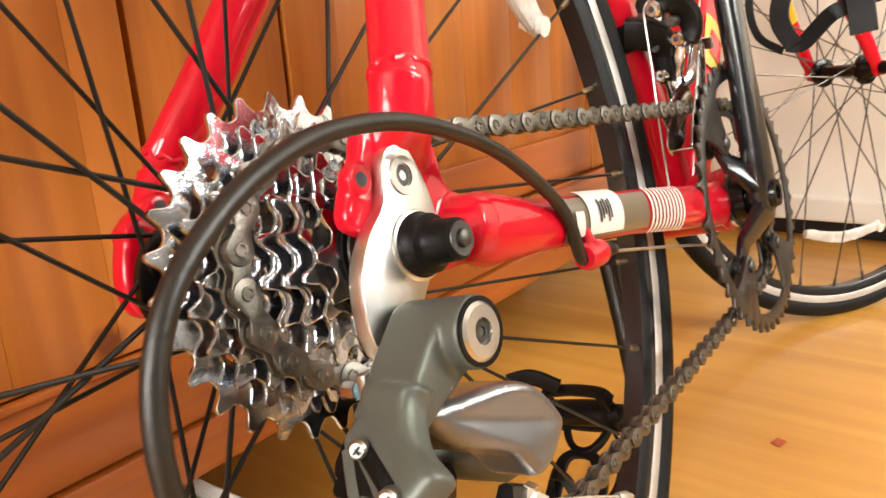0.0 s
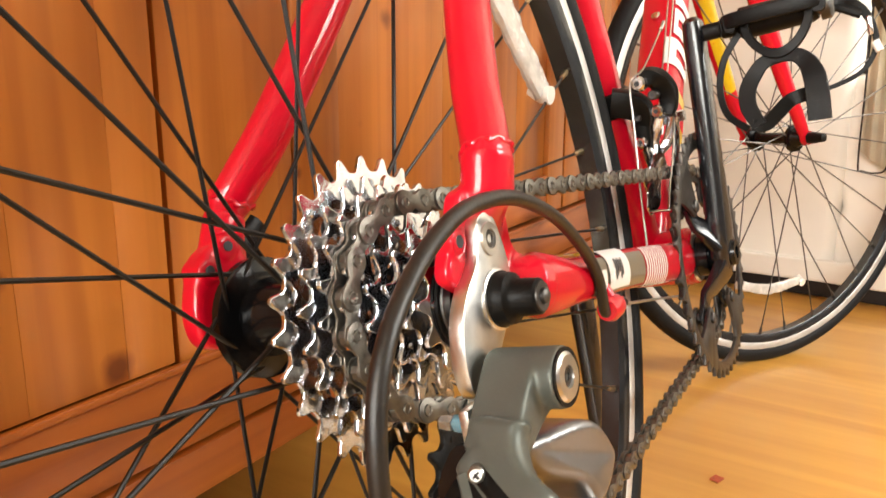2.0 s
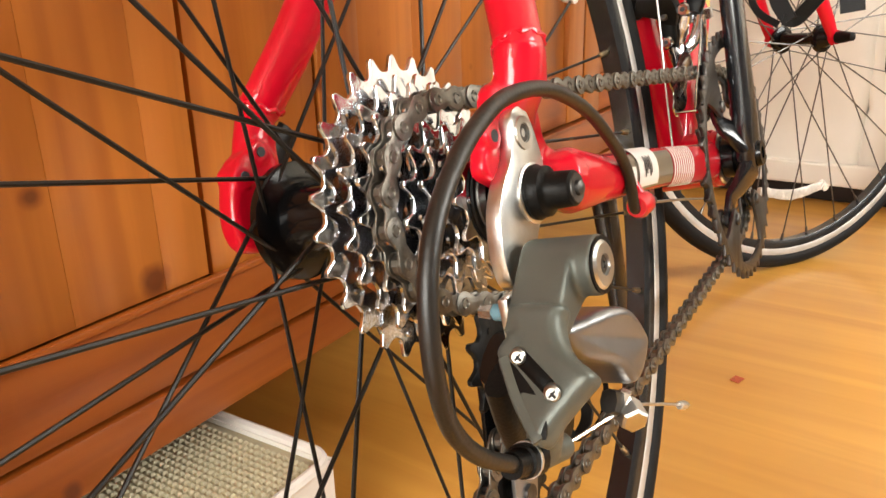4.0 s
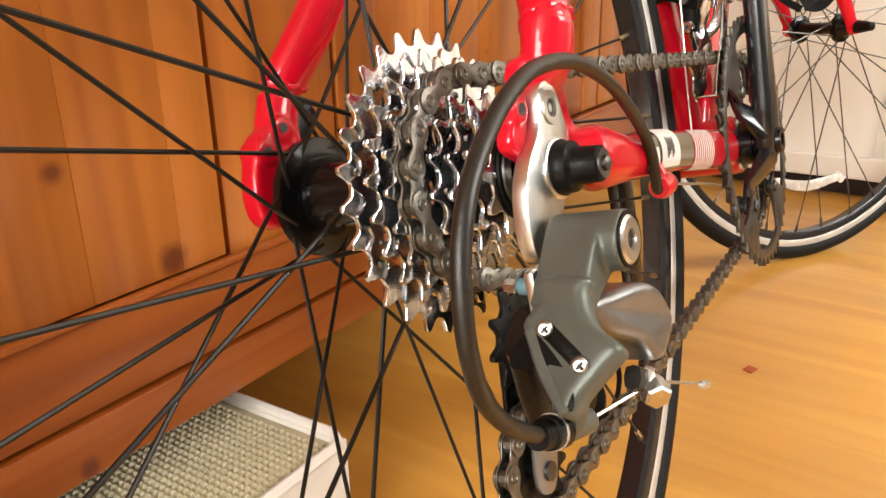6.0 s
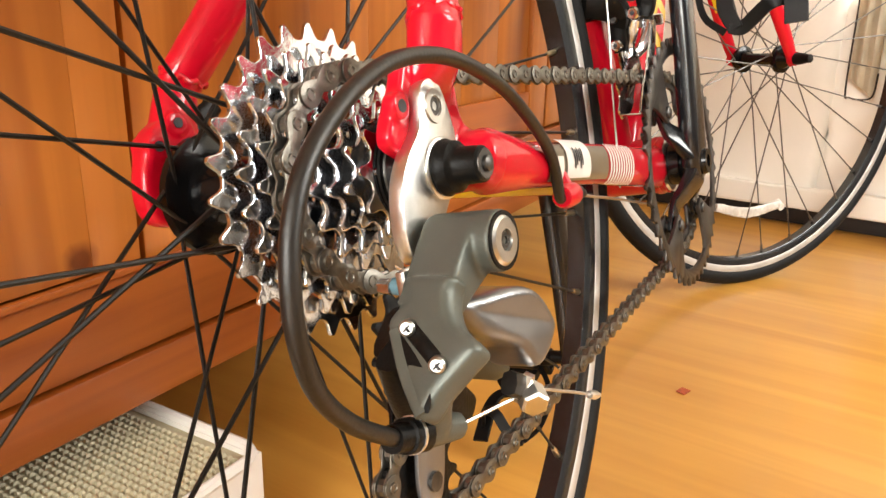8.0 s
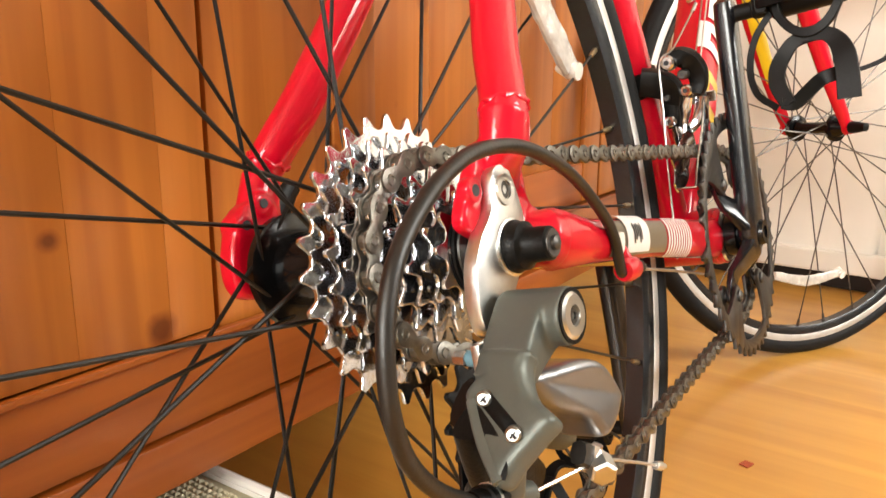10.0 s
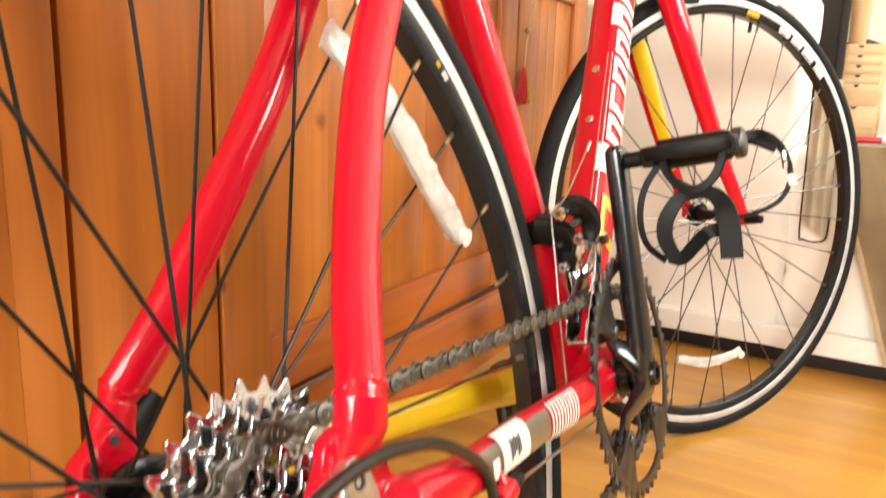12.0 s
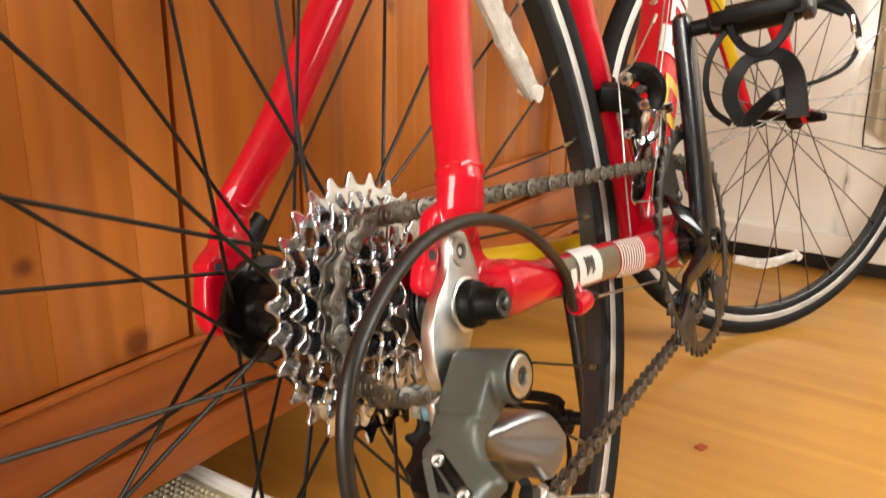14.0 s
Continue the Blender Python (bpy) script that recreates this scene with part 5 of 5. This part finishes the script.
def chain():
    r19 = PITCH / (2 * math.sin(math.pi / 19))
    r34 = PITCH / (2 * math.sin(math.pi / 34))
    r11 = PITCH / (2 * math.sin(math.pi / 11))
    path = belt([(cog_x(3), 0, 0, r19, 1), (*(REAR @ GUIDE), r11, -1), (*(REAR @ TENSION), r11, 1), (CRANK.x + 0.0445, CRANK.y, CRANK.z, r34, 1)])
    path.append(path[0])
    dist = [0.0]
    for a, b in zip(path, path[1:]):
        dist.append(dist[-1] + (b - a).length)
    count = 2 * round(dist[-1] / (2 * PITCH))
    pins, j = [], 0
    for k in range(count):
        s = dist[-1] * k / count
        while dist[j + 1] < s:
            j += 1
        u = (s - dist[j]) / max(dist[j + 1] - dist[j], 1e-9)
        pins.append(path[j].lerp(path[j + 1], u))
    meshes = (link_mesh(False), link_mesh(True))
    ch = None
    for k in range(count):
        a, b = pins[k], pins[(k + 1) % count]
        t = (b - a).normalized()
        x = (Vector((1, 0, 0)) - t * t.x).normalized()
        z = x.cross(t)
        m = Matrix((x, t, z)).transposed().to_4x4()
        m.translation = (a + b) / 2
        if ch is None:
            ch = tagged(shared("chain", meshes[k % 2], bicycle, Matrix()), "oiled dark steel chain")
            ch.data = meshes[k % 2]
            first = m
            ch.matrix_basis = m
            back = m.inverted()
        else:
            shared("link", meshes[k % 2], ch, back @ m)


chain()


# ---- rear derailleur ----
def rear_derailleur():
    c = Vector((0, -0.0172, -0.0242))
    # the outer body hangs back and down from the mounting knuckle
    outline = smooth_loop([(0.0800, 0.0120), (0.0980, 0.0120), (0.0985, 0.0080), (0.0995, 0.0030), (0.1035, -0.0040), (0.1100, -0.0085), (0.1125, -0.0115), (0.1085, -0.0170), (0.1020, -0.0260), (0.0980, -0.0330), (0.0935, -0.0300), (0.0790, -0.0085), (0.0800, -0.0035), (0.0830, 0.0020)], 4)
    body = plate(outline, -0.0055, 0.0060, 0.0032)
    turn = Matrix(((0, 1, 0), (0.78, 0, 0.62), (-0.62, 0, 0.78))).to_4x4()
    body.transform(Matrix.Translation((0, -0.047, -0.0405)) @ turn)
    lathe([(0.0765, 0.0085), (0.0768, 0.0104), (0.1030, 0.0106), (0.1036, 0.0104), (0.1036, 0.0001), (0.0765, 0.0001)], 40, body, m=Matrix.Translation(c))
    arm = bmesh.new()
    for x in (0.0768, 0.0960):
        for y, z in circle(c.y, c.z, 0.0104, 32):
            arm.verts.new((x, y, z))
    at = Matrix.Translation((0, -0.047, -0.0405)) @ turn
    for n_, x, s_ in ((-0.0055, 0.0800, 0.002), (0.0060, 0.0800, 0.002), (-0.0055, 0.0985, 0.000), (0.0060, 0.0970, 0.000)):
        arm.verts.new(at @ Vector((n_, x, s_)))
    bmesh.ops.convex_hull(arm, input=arm.verts[:])
    me = bpy.data.meshes.new("tmp")
    arm.to_mesh(me)
    arm.free()
    body.from_mesh(me)
    bpy.data.meshes.remove(me)
    # flat land that carries the two limit screws
    f = Vector((0.42, -0.88, 0.20)).normalized()
    p1, p2 = Vector((0.0848, -0.0500, -0.0425)) + f * 0.0048, Vector((0.0985, -0.0575, -0.0510)) + f * 0.0036
    d = (p2 - p1).normalized()
    sweep([p - f * 0.0042 for p in (p1 - d * 0.0062, p1 - d * 0.0045, p2 + d * 0.0045, p2 + d * 0.0062)], [(0.0030, 0.0020), (0.0060, 0.0048), (0.0060, 0.0048), (0.0030, 0.0020)], 16, body, up=tuple(d.cross(f)), square=0.3)
    # boss of the barrel adjuster, low at the back
    sweep([(0.0945, -0.0590, -0.0610), (0.0905, -0.0560, -0.0720), (0.0890, -0.0540, -0.0765)], [0.0062, 0.0058, 0.0048], 16, body)
    sweep([(0.0890, -0.0620, -0.0735), (0.0892, -0.0420, -0.0800)], [0.0052, 0.0047], 16, body)
    rd = cast("rear_derailleur", body, MECH_GREY, bicycle, "grey rear derailleur with a silver link", 0.0008, 9)
    rd.matrix_basis = REAR
    part("dark_ring", lathe([(0.1022, 0.0100), (0.1040, 0.0100), (0.1040, 0.0086), (0.1022, 0.0086)], 40, m=Matrix.Translation(c)), PLASTIC, rd)
    bolt("mounting_bolt", (0.1048, c.y, c.z), 0.0086, 0.004, rd, ALLOY, label="silver mounting bolt")
    bolt("bolt_socket", (0.1042, c.y, c.z), 0.0032, 0.002, rd, DARK_STEEL)
    # adjusting screw behind the hanger
    part("adjusting_screw", sweep([(0.063, -0.035, -0.034), (0.068, -0.035, -0.0345), (0.0685, -0.035, -0.0345)], [0.0026, 0.0030, 0.0022], 6), CHROME, rd)
    part("thread", sweep([(0.0675, -0.034, -0.0345), (0.0745, -0.034, -0.0352)], 0.0030, 14), BLUE, rd, "blue thread lock")
    part("screw_tab", box((0.0735, -0.040, -0.0435), (0.0775, -0.029, -0.028), 0.001), ALLOY, rd)
    # plate with the two limit screws
    part("screw_plate", sweep([p1 - d * 0.0005, p1 + d * 0.001, p2 - d * 0.001, p2 + d * 0.0005], [(0.0020, 0.0012), (0.0031, 0.0020), (0.0031, 0.0020), (0.0020, 0.0012)], 14, up=tuple(d.cross(f))), PLASTIC, rd, "black band between the screws")
    tri = plate(smooth_loop([(-0.002, 0.0040), (0.014, 0.0050), (0.021, 0.0080), (0.026, 0.0140), (0.020, 0.0150), (0.006, 0.0095)], 3), -0.002, 0.0012, 0.0004)
    low = d.cross(f)
    low = low if low.z < 0 else -low
    tm = Matrix((f, d, low)).transposed().to_4x4()
    tm.translation = p1
    tri.transform(tm)
    part("screw_recess", tri, PLASTIC, rd, "dark hollow below the screws")
    e1, e2 = p1 - d * 0.0030 + low * 0.0050, p1 + d * 0.0250 + low * 0.0165
    part("screw_frame", sweep(catmull([e1, e1.lerp(e2, 0.5) + low * 0.0015, e2], 5), (0.0016, 0.0022), 10, up=tuple(f), square=0.3), MECH_GREY, rd)
    part("screw_frame", sweep([p1 + d * 0.001 + low * 0.0065, p2 + low * 0.0075], (0.0009, 0.0016), 10, up=tuple(f), square=0.3), MECH_GREY, rd)
    for p in (p1, p2):
        q = p + f * 0.0030
        s = part("limit_screw", sweep([q - f * 0.003, q + f * 0.0016, q + f * 0.0024], [0.0026, 0.0026, 0.0019], 16), STEEL, rd, "cross-head screw")
        for e in (d, f.cross(d)):
            part("slot", sweep([q + f * 0.00245 - e * 0.0016, q + f * 0.00245 + e * 0.0016], 0.0004, 4), INK, s)
    # inner links beside the cage
    part("inner_link", sweep(catmull([(0.0720, -0.043, -0.048), (0.0660, -0.031, -0.064), (0.0600, -0.016, -0.078), (0.0570, -0.002, -0.086)], 5), (0.006, 0.011), 14, up=(1, 0, 0), square=0.3), BLACK, rd)
    part("inner_link", sweep(catmull([(0.0760, -0.050, -0.052), (0.0720, -0.042, -0.070), (0.0660, -0.030, -0.086)], 5), (0.0050, 0.0085), 14, up=(1, 0, 0), square=0.3), PLASTIC, rd)
    part("outer_link", sweep(catmull([(0.0790, -0.042, -0.054), (0.0790, -0.031, -0.072), (0.0770, -0.018, -0.086)], 5), (0.004, 0.006), 12, up=(1, 0, 0), square=0.3), PLASTIC, rd)
    # polished cover of the swinging link
    link = smooth_loop([(-0.038, -0.0400), (-0.024, -0.0405), (-0.008, -0.0430), (0.0040, -0.0505), (0.0130, -0.0650), (0.0122, -0.0710), (0.0040, -0.0785), (-0.0060, -0.0800), (-0.0130, -0.0680), (-0.030, -0.0560)], 4)
    cover = plate(link, 0.0830, 0.1040, 0.0035)
    for v in cover.verts:
        v.co.x -= 0.24 * max(0.0, -0.004 - v.co.y)
        v.co.z = -0.0405 + 0.84 * (v.co.z + 0.0405)
    cast("link_cover", cover, MECH_SILVER, rd, "polished grey link cover", 0.0008, 3)
    part("cage_knuckle", sweep([(0.044, 0.012, -0.074), (0.050, 0.014, -0.075), (0.070, 0.024, -0.081), (0.074, 0.026, -0.082)], [0.010, 0.0125, 0.0115, 0.008], 20), MECH_GREY, rd)
    # cable anchor, wire and barrel adjuster
    an = Vector((0.0985, -0.0070, -0.0830))
    af = Vector((0.60, -0.70, -0.30)).normalized()
    part("anchor_plate", sweep([an - af * 0.006 - Vector((0, 0.004, 0)), an - af * 0.001], (0.0066, 0.0054), 8), ALLOY, rd)
    part("anchor_tab", sweep([an - af * 0.004 + Vector((0, -0.012, 0.006)), an - af * 0.002], [(0.0035, 0.0045), (0.0025, 0.0050)], 8, square=0.3), DARK_STEEL, rd)
    a = part("anchor_bolt", sweep([an - af * 0.001, an + af * 0.007, an + af * 0.008], [0.0054, 0.0054, 0.0044], 6), ALLOY, rd, "hexagon cable bolt")
    b0, b1 = Vector((0.0898, -0.0735, -0.0690)), Vector((0.0892, -0.0380, -0.0812))
    bd = (b1 - b0).normalized()
    part("barrel_adjuster", sweep([b0 - bd * 0.003, b0 + bd * 0.003, b0 + bd * 0.0035, b0 + bd * 0.012, b0 + bd * 0.0125, b0 + bd * 0.015], [0.0042, 0.0046, 0.0054, 0.0058, 0.0048, 0.0044], 16, square=0.1), PLASTIC, rd)
    part("ferrule_ring", sweep([b0 + bd * 0.0065, b0 + bd * 0.0075], 0.0060, 16), ALLOY, rd)
    tip = Vector((0.1034, 0.0370, -0.1030))
    part("wire", sweep(catmull([b1, an, an.lerp(tip, 0.5) + Vector((0, 0, 0.001)), tip], 6), 0.0007, 6), WIRE, rd, "frayed bare gear wire")
    td = (tip - an).normalized()
    part("wire_cap", sweep([tip - td * 0.004, tip + td * 0.001, tip + td * 0.005], [0.0017, 0.0020, 0.0008], 8), ALLOY, rd, "crimped silver wire cap")
    # cage and pulleys
    for x in (0.0345, 0.0465):
        g = [(GUIDE.y - 0.010, GUIDE.z + 0.004), (GUIDE.y, GUIDE.z + 0.010), (GUIDE.y + 0.011, GUIDE.z + 0.002), (GUIDE.y + 0.004, GUIDE.z - 0.028), (TENSION.y + 0.010, TENSION.z + 0.004), (TENSION.y + 0.002, TENSION.z - 0.010), (TENSION.y - 0.010, TENSION.z - 0.002), (TENSION.y - 0.004, TENSION.z + 0.028)]
        part("cage_plate", plate(smooth_loop(g, 4), x - 0.001, x + 0.001, 0.0004), MECH_SILVER if x > 0.04 else BLACK, rd, "narrow cage plate")
    for p in (GUIDE, TENSION):
        w = sprocket_mesh(11, 0.0030, 0.0024)
        w.transform(Matrix.Translation(p) @ Matrix.Scale(1 / SHRINK, 4))
        part("pulley", w, PLASTIC, rd, "black toothed pulley")
        part("pulley_bolt", sweep([(p.x - 0.007, p.y, p.z), (p.x + 0.008, p.y, p.z)], 0.0042, 12), DARK_STEEL, rd)


rear_derailleur()

# gear cable housing loop
loop = [(0.0725, 0.104, -0.0315), (0.0733, 0.0975, -0.0300), (0.0761, 0.0896, -0.0126), (0.0786, 0.0749, 0.0019), (0.0836, 0.0423, 0.0213), (0.0886, 0.0092, 0.0327), (0.0927, -0.0196, 0.0379), (0.0958, -0.0483, 0.0376), (0.0981, -0.0706, 0.0320), (0.0996, -0.0875, 0.0238), (0.1002, -0.1006, 0.0135), (0.0999, -0.1082, 0.0012), (0.0993, -0.1118, -0.0122), (0.0978, -0.1116, -0.0258), (0.0950, -0.1060, -0.0406), (0.0924, -0.0941, -0.0544), (0.0908, -0.0792, -0.0655), (0.0898, -0.0735, -0.0690)]
part("cable_housing", sweep(catmull(loop, 6), 0.0027, 14), HOUSING, bicycle, "dark grey gear cable housing in a loop").matrix_basis = REAR

# quick release nut, locknuts and far lever
qr = part("quick_release", lathe([(0.0735, 0.0102), (0.0758, 0.0106), (0.0768, 0.0098), (0.0800, 0.0095), (0.0812, 0.0078), (0.0824, 0.0070), (0.0906, 0.0066), (0.0914, 0.0058), (0.0914, 0.0001)], 32, closed=False), PLASTIC, bicycle, "black quick-release nut")
qr.matrix_basis = REAR
part("collar", lathe([(0.0733, 0.0116), (0.0742, 0.0116), (0.0746, 0.0110), (0.0746, 0.0090), (0.0733, 0.0090)], 32), ALLOY, qr)
part("washer", lathe([(0.0912, 0.0056), (0.0919, 0.0054), (0.0919, 0.0030), (0.0912, 0.0030)], 24), DARK_STEEL, qr)
part("skewer", sweep([(0.089, 0, 0), (0.0932, 0, 0), (0.0938, 0, 0)], [0.0028, 0.0028, 0.0020], 12), DARK_STEEL, qr)
part("locknut", lathe([(0.0600, 0.0090), (0.0680, 0.0090), (0.0680, 0.0050), (0.0600, 0.0050)], 24), ALLOY, qr)
part("locknut", lathe([(-0.0660, 0.0085), (-0.0600, 0.0085), (-0.0600, 0.0050), (-0.0660, 0.0050)], 24), ALLOY, qr)
part("cam", sweep([(-0.076, 0, 0), (-0.083, 0, 0), (-0.089, -0.002, -0.001)], [0.0090, 0.0088, 0.0060], 18), PLASTIC, qr)
part("lever", sweep(catmull([(-0.085, -0.002, -0.002), (-0.089, 0.008, 0.008), (-0.090, 0.022, 0.021), (-0.0895, 0.036, 0.034), (-0.089, 0.045, 0.042)], 5), [(0.003, 0.0060 + 0.0042 * math.sin(math.pi * min(1, k / 18))) for k in range(21)], 12, up=(1, 0, 0)), PLASTIC, qr)
# black chain guard disc between the small sprocket and the dropout
part("dropout_shield", lathe([(0.0575, 0.0185), (0.0588, 0.0185), (0.0588, 0.0095), (0.0575, 0.0095)], 32), PLASTIC, bicycle).matrix_basis = REAR


# ---- front derailleur ----
def front_derailleur():
    st = CRANK + (SEAT_TOP - CRANK) * 0.250
    ax = (SEAT_TOP - CRANK).normalized()
    fd = part("front_derailleur", sweep([st - ax * 0.0095, st - ax * 0.0085, st + ax * 0.0085, st + ax * 0.0095], [(0.0170, 0.0205), (0.0185, 0.0222), (0.0185, 0.0222), (0.0170, 0.0205)], 28, up=(1, 0, 0)), PLASTIC, bicycle, "front derailleur on a black clamp band")

    def limb(name, pts, radii, material, square=0.5, label=""):
        c = catmull(pts, 5)
        n = len(radii) - 1
        rr = []
        for i in range(len(c)):
            k = min(i / 5, n - 0.001)
            a, b = radii[int(k)], radii[int(k) + 1]
            rr.append(tuple(a[q] + (b[q] - a[q]) * (k % 1) for q in (0, 1)))
        return part(name, sweep(c, rr, 14, up=(0, 1, 0.2), square=square), material, fd, label)

    # band lug, arched outer link and lower pivot block
    limb("lug", [(0.010, 0.334, 0.073), (0.020, 0.338, 0.070), (0.026, 0.344, 0.066), (0.028, 0.348, 0.060), (0.027, 0.350, 0.052)], [(0.008, 0.010), (0.008, 0.010), (0.008, 0.009), (0.008, 0.008), (0.006, 0.006)], PLASTIC, 0.75)
    limb("pivot_block", [(0.026, 0.350, 0.058), (0.0255, 0.351, 0.048), (0.025, 0.352, 0.040), (0.025, 0.352, 0.034)], [(0.007, 0.0070), (0.007, 0.0062), (0.007, 0.0060), (0.005, 0.0040)], PLASTIC)
    limb("outer_link", [(0.032, 0.338, 0.083), (0.037, 0.345, 0.0855), (0.042, 0.354, 0.0825), (0.0455, 0.360, 0.074), (0.0452, 0.361, 0.064), (0.0425, 0.358, 0.056)], [(0.006, 0.0055), (0.007, 0.0065), (0.007, 0.0072), (0.007, 0.0070), (0.006, 0.0060), (0.005, 0.0050)], PLASTIC, 0.75)
    for name, c, r in (("cable_clamp_bolt", (0.0335, 0.331, 0.0820), 0.0058), ("pivot_bolt", (0.0395, 0.346, 0.0600), 0.0050), ("lug_bolt", (0.0260, 0.342, 0.0585), 0.0036), ("pivot_bolt", (0.0250, 0.344, 0.0395), 0.0046), ("link_bolt", (0.0390, 0.345, 0.0725), 0.0038)):
        c = Vector(c)
        hd = part(name, sweep([c + Vector((0, 0.006, 0)), c - Vector((0, 0.0015, 0)), c - Vector((0, 0.0028, 0))], [r, r, r * 0.75], 16), CHROME if r > 0.004 else DARK_STEEL, fd)
        part("socket", sweep([c - Vector((0, 0.0024, 0)), c - Vector((0, 0.0030, 0))], r * 0.36, 6), INK, hd)
    # cable with its tail and crimped end
    part("wire", sweep(catmull([(0.030, 0.300, -0.060), (0.0285, 0.314, 0.010), (0.0280, 0.323, 0.050), (0.0285, 0.327, 0.080), (0.0325, 0.328, 0.0875), (0.0360, 0.340, 0.092), (0.0360, 0.385, 0.115), (0.0360, 0.405, 0.126)], 5), 0.0007, 6), WIRE, fd)
    part("wire_end", sweep([(0.0360, 0.402, 0.124), (0.0360, 0.414, 0.131)], 0.0016, 8), CHROME, fd, "crimped wire end")
    # silver parallelogram and cage
    limb("swing_link", [(0.0385, 0.350, 0.0555), (0.0350, 0.352, 0.0470), (0.0310, 0.355, 0.0380), (0.0305, 0.354, 0.0290)], [(0.0018, 0.0042), (0.0020, 0.0046), (0.0020, 0.0040), (0.0018, 0.0036)], CHROME, 0.4)
    limb("swing_link", [(0.0470, 0.360, 0.0540), (0.0440, 0.360, 0.0440), (0.0390, 0.359, 0.0350), (0.0330, 0.356, 0.0300)], [(0.0020, 0.0046), (0.0020, 0.0046), (0.0020, 0.0040), (0.0018, 0.0040)], CHROME, 0.4)
    inner = limb("inner_cage", [(0.0255, 0.350, 0.0330), (0.0285, 0.348, 0.0260), (0.0320, 0.342, 0.0140), (0.0330, 0.334, 0.0060), (0.0345, 0.318, -0.0020), (0.0349, 0.306, -0.0093)], [(0.004, 0.0036), (0.006, 0.0030), (0.008, 0.0018), (0.008, 0.0010), (0.009, 0.0009), (0.004, 0.0009)], CHROME, 0.5, "bright steel inner cage plate")
    part("chain_guide", sweep(catmull([(0.0340, 0.312, 0.004), (0.0350, 0.322, 0.010), (0.0350, 0.336, 0.016), (0.0350, 0.360, 0.026)], 4), (0.0100, 0.0008), 8, up=(0, -0.4, 1), square=0.5), CHROME, inner)
    outer = limb("outer_cage", [(0.0475, 0.366, 0.0530), (0.0482, 0.356, 0.0400), (0.0486, 0.340, 0.0200), (0.0485, 0.324, 0.0040), (0.0483, 0.3097, -0.0106)], [(0.005, 0.0010), (0.006, 0.0010), (0.007, 0.0010), (0.006, 0.0010), (0.003, 0.0010)], CHROME, 0.5, "bright steel outer cage plate")
    part("top_bridge", sweep([(0.0385, 0.358, 0.0530), (0.0475, 0.366, 0.0535), (0.0490, 0.384, 0.0540)], (0.0012, 0.0042), 8, square=0.4), CHROME, outer)
    part("bottom_bridge", sweep([(0.0349, 0.3047, -0.0093), (0.0483, 0.3097, -0.0106)], (0.0010, 0.0032), 8, square=0.4), CHROME, outer)


front_derailleur()


# ---- rear brake at the top of the stays ----
def rear_brake():
    b = part("rear_brake", sweep([(0, 0.150, 0.300), (0, 0.132, 0.308), (0, 0.126, 0.311)], [0.008, 0.010, 0.007], 16), BLACK, bicycle, "black rear caliper brake")
    for s in (-1, 1):
        part("arm", sweep(catmull([(s * 0.004, 0.128, 0.315), (s * 0.030, 0.120, 0.312), (s * 0.038, 0.122, 0.290), (s * 0.030, 0.130, 0.272)], 5), (0.0062, 0.0085), 12, up=(0, 1, 0)), BLACK, b)
        d = Vector((0, 0.9, -0.42)).normalized()
        c = Vector((s * 0.0165, 0.138, 0.272))
        part("brake_pad", sweep([c - d * 0.026, c - d * 0.022, c + d * 0.024, c + d * 0.027], [(0.003, 0.004), (0.005, 0.0065), (0.005, 0.0065), (0.003, 0.004)], 12, up=(1, 0, 0), square=0.4), RUBBER, b)
        part("pad_bolt", sweep([c, c + Vector((s * 0.020, 0, 0))], 0.0045, 12), CHROME, b)
    b.matrix_basis = Matrix.Translation((0, -0.004, 0.010))
    part("wire_end", sweep([(-0.034, 0.108, 0.290), (-0.036, 0.104, 0.270)], 0.0016, 8), BRASS, b, "crimped wire end")
    part("bridge", sweep([(-0.034, 0.170, 0.302), (0.034, 0.170, 0.302)], 0.008, 16), RED, b)


rear_brake()
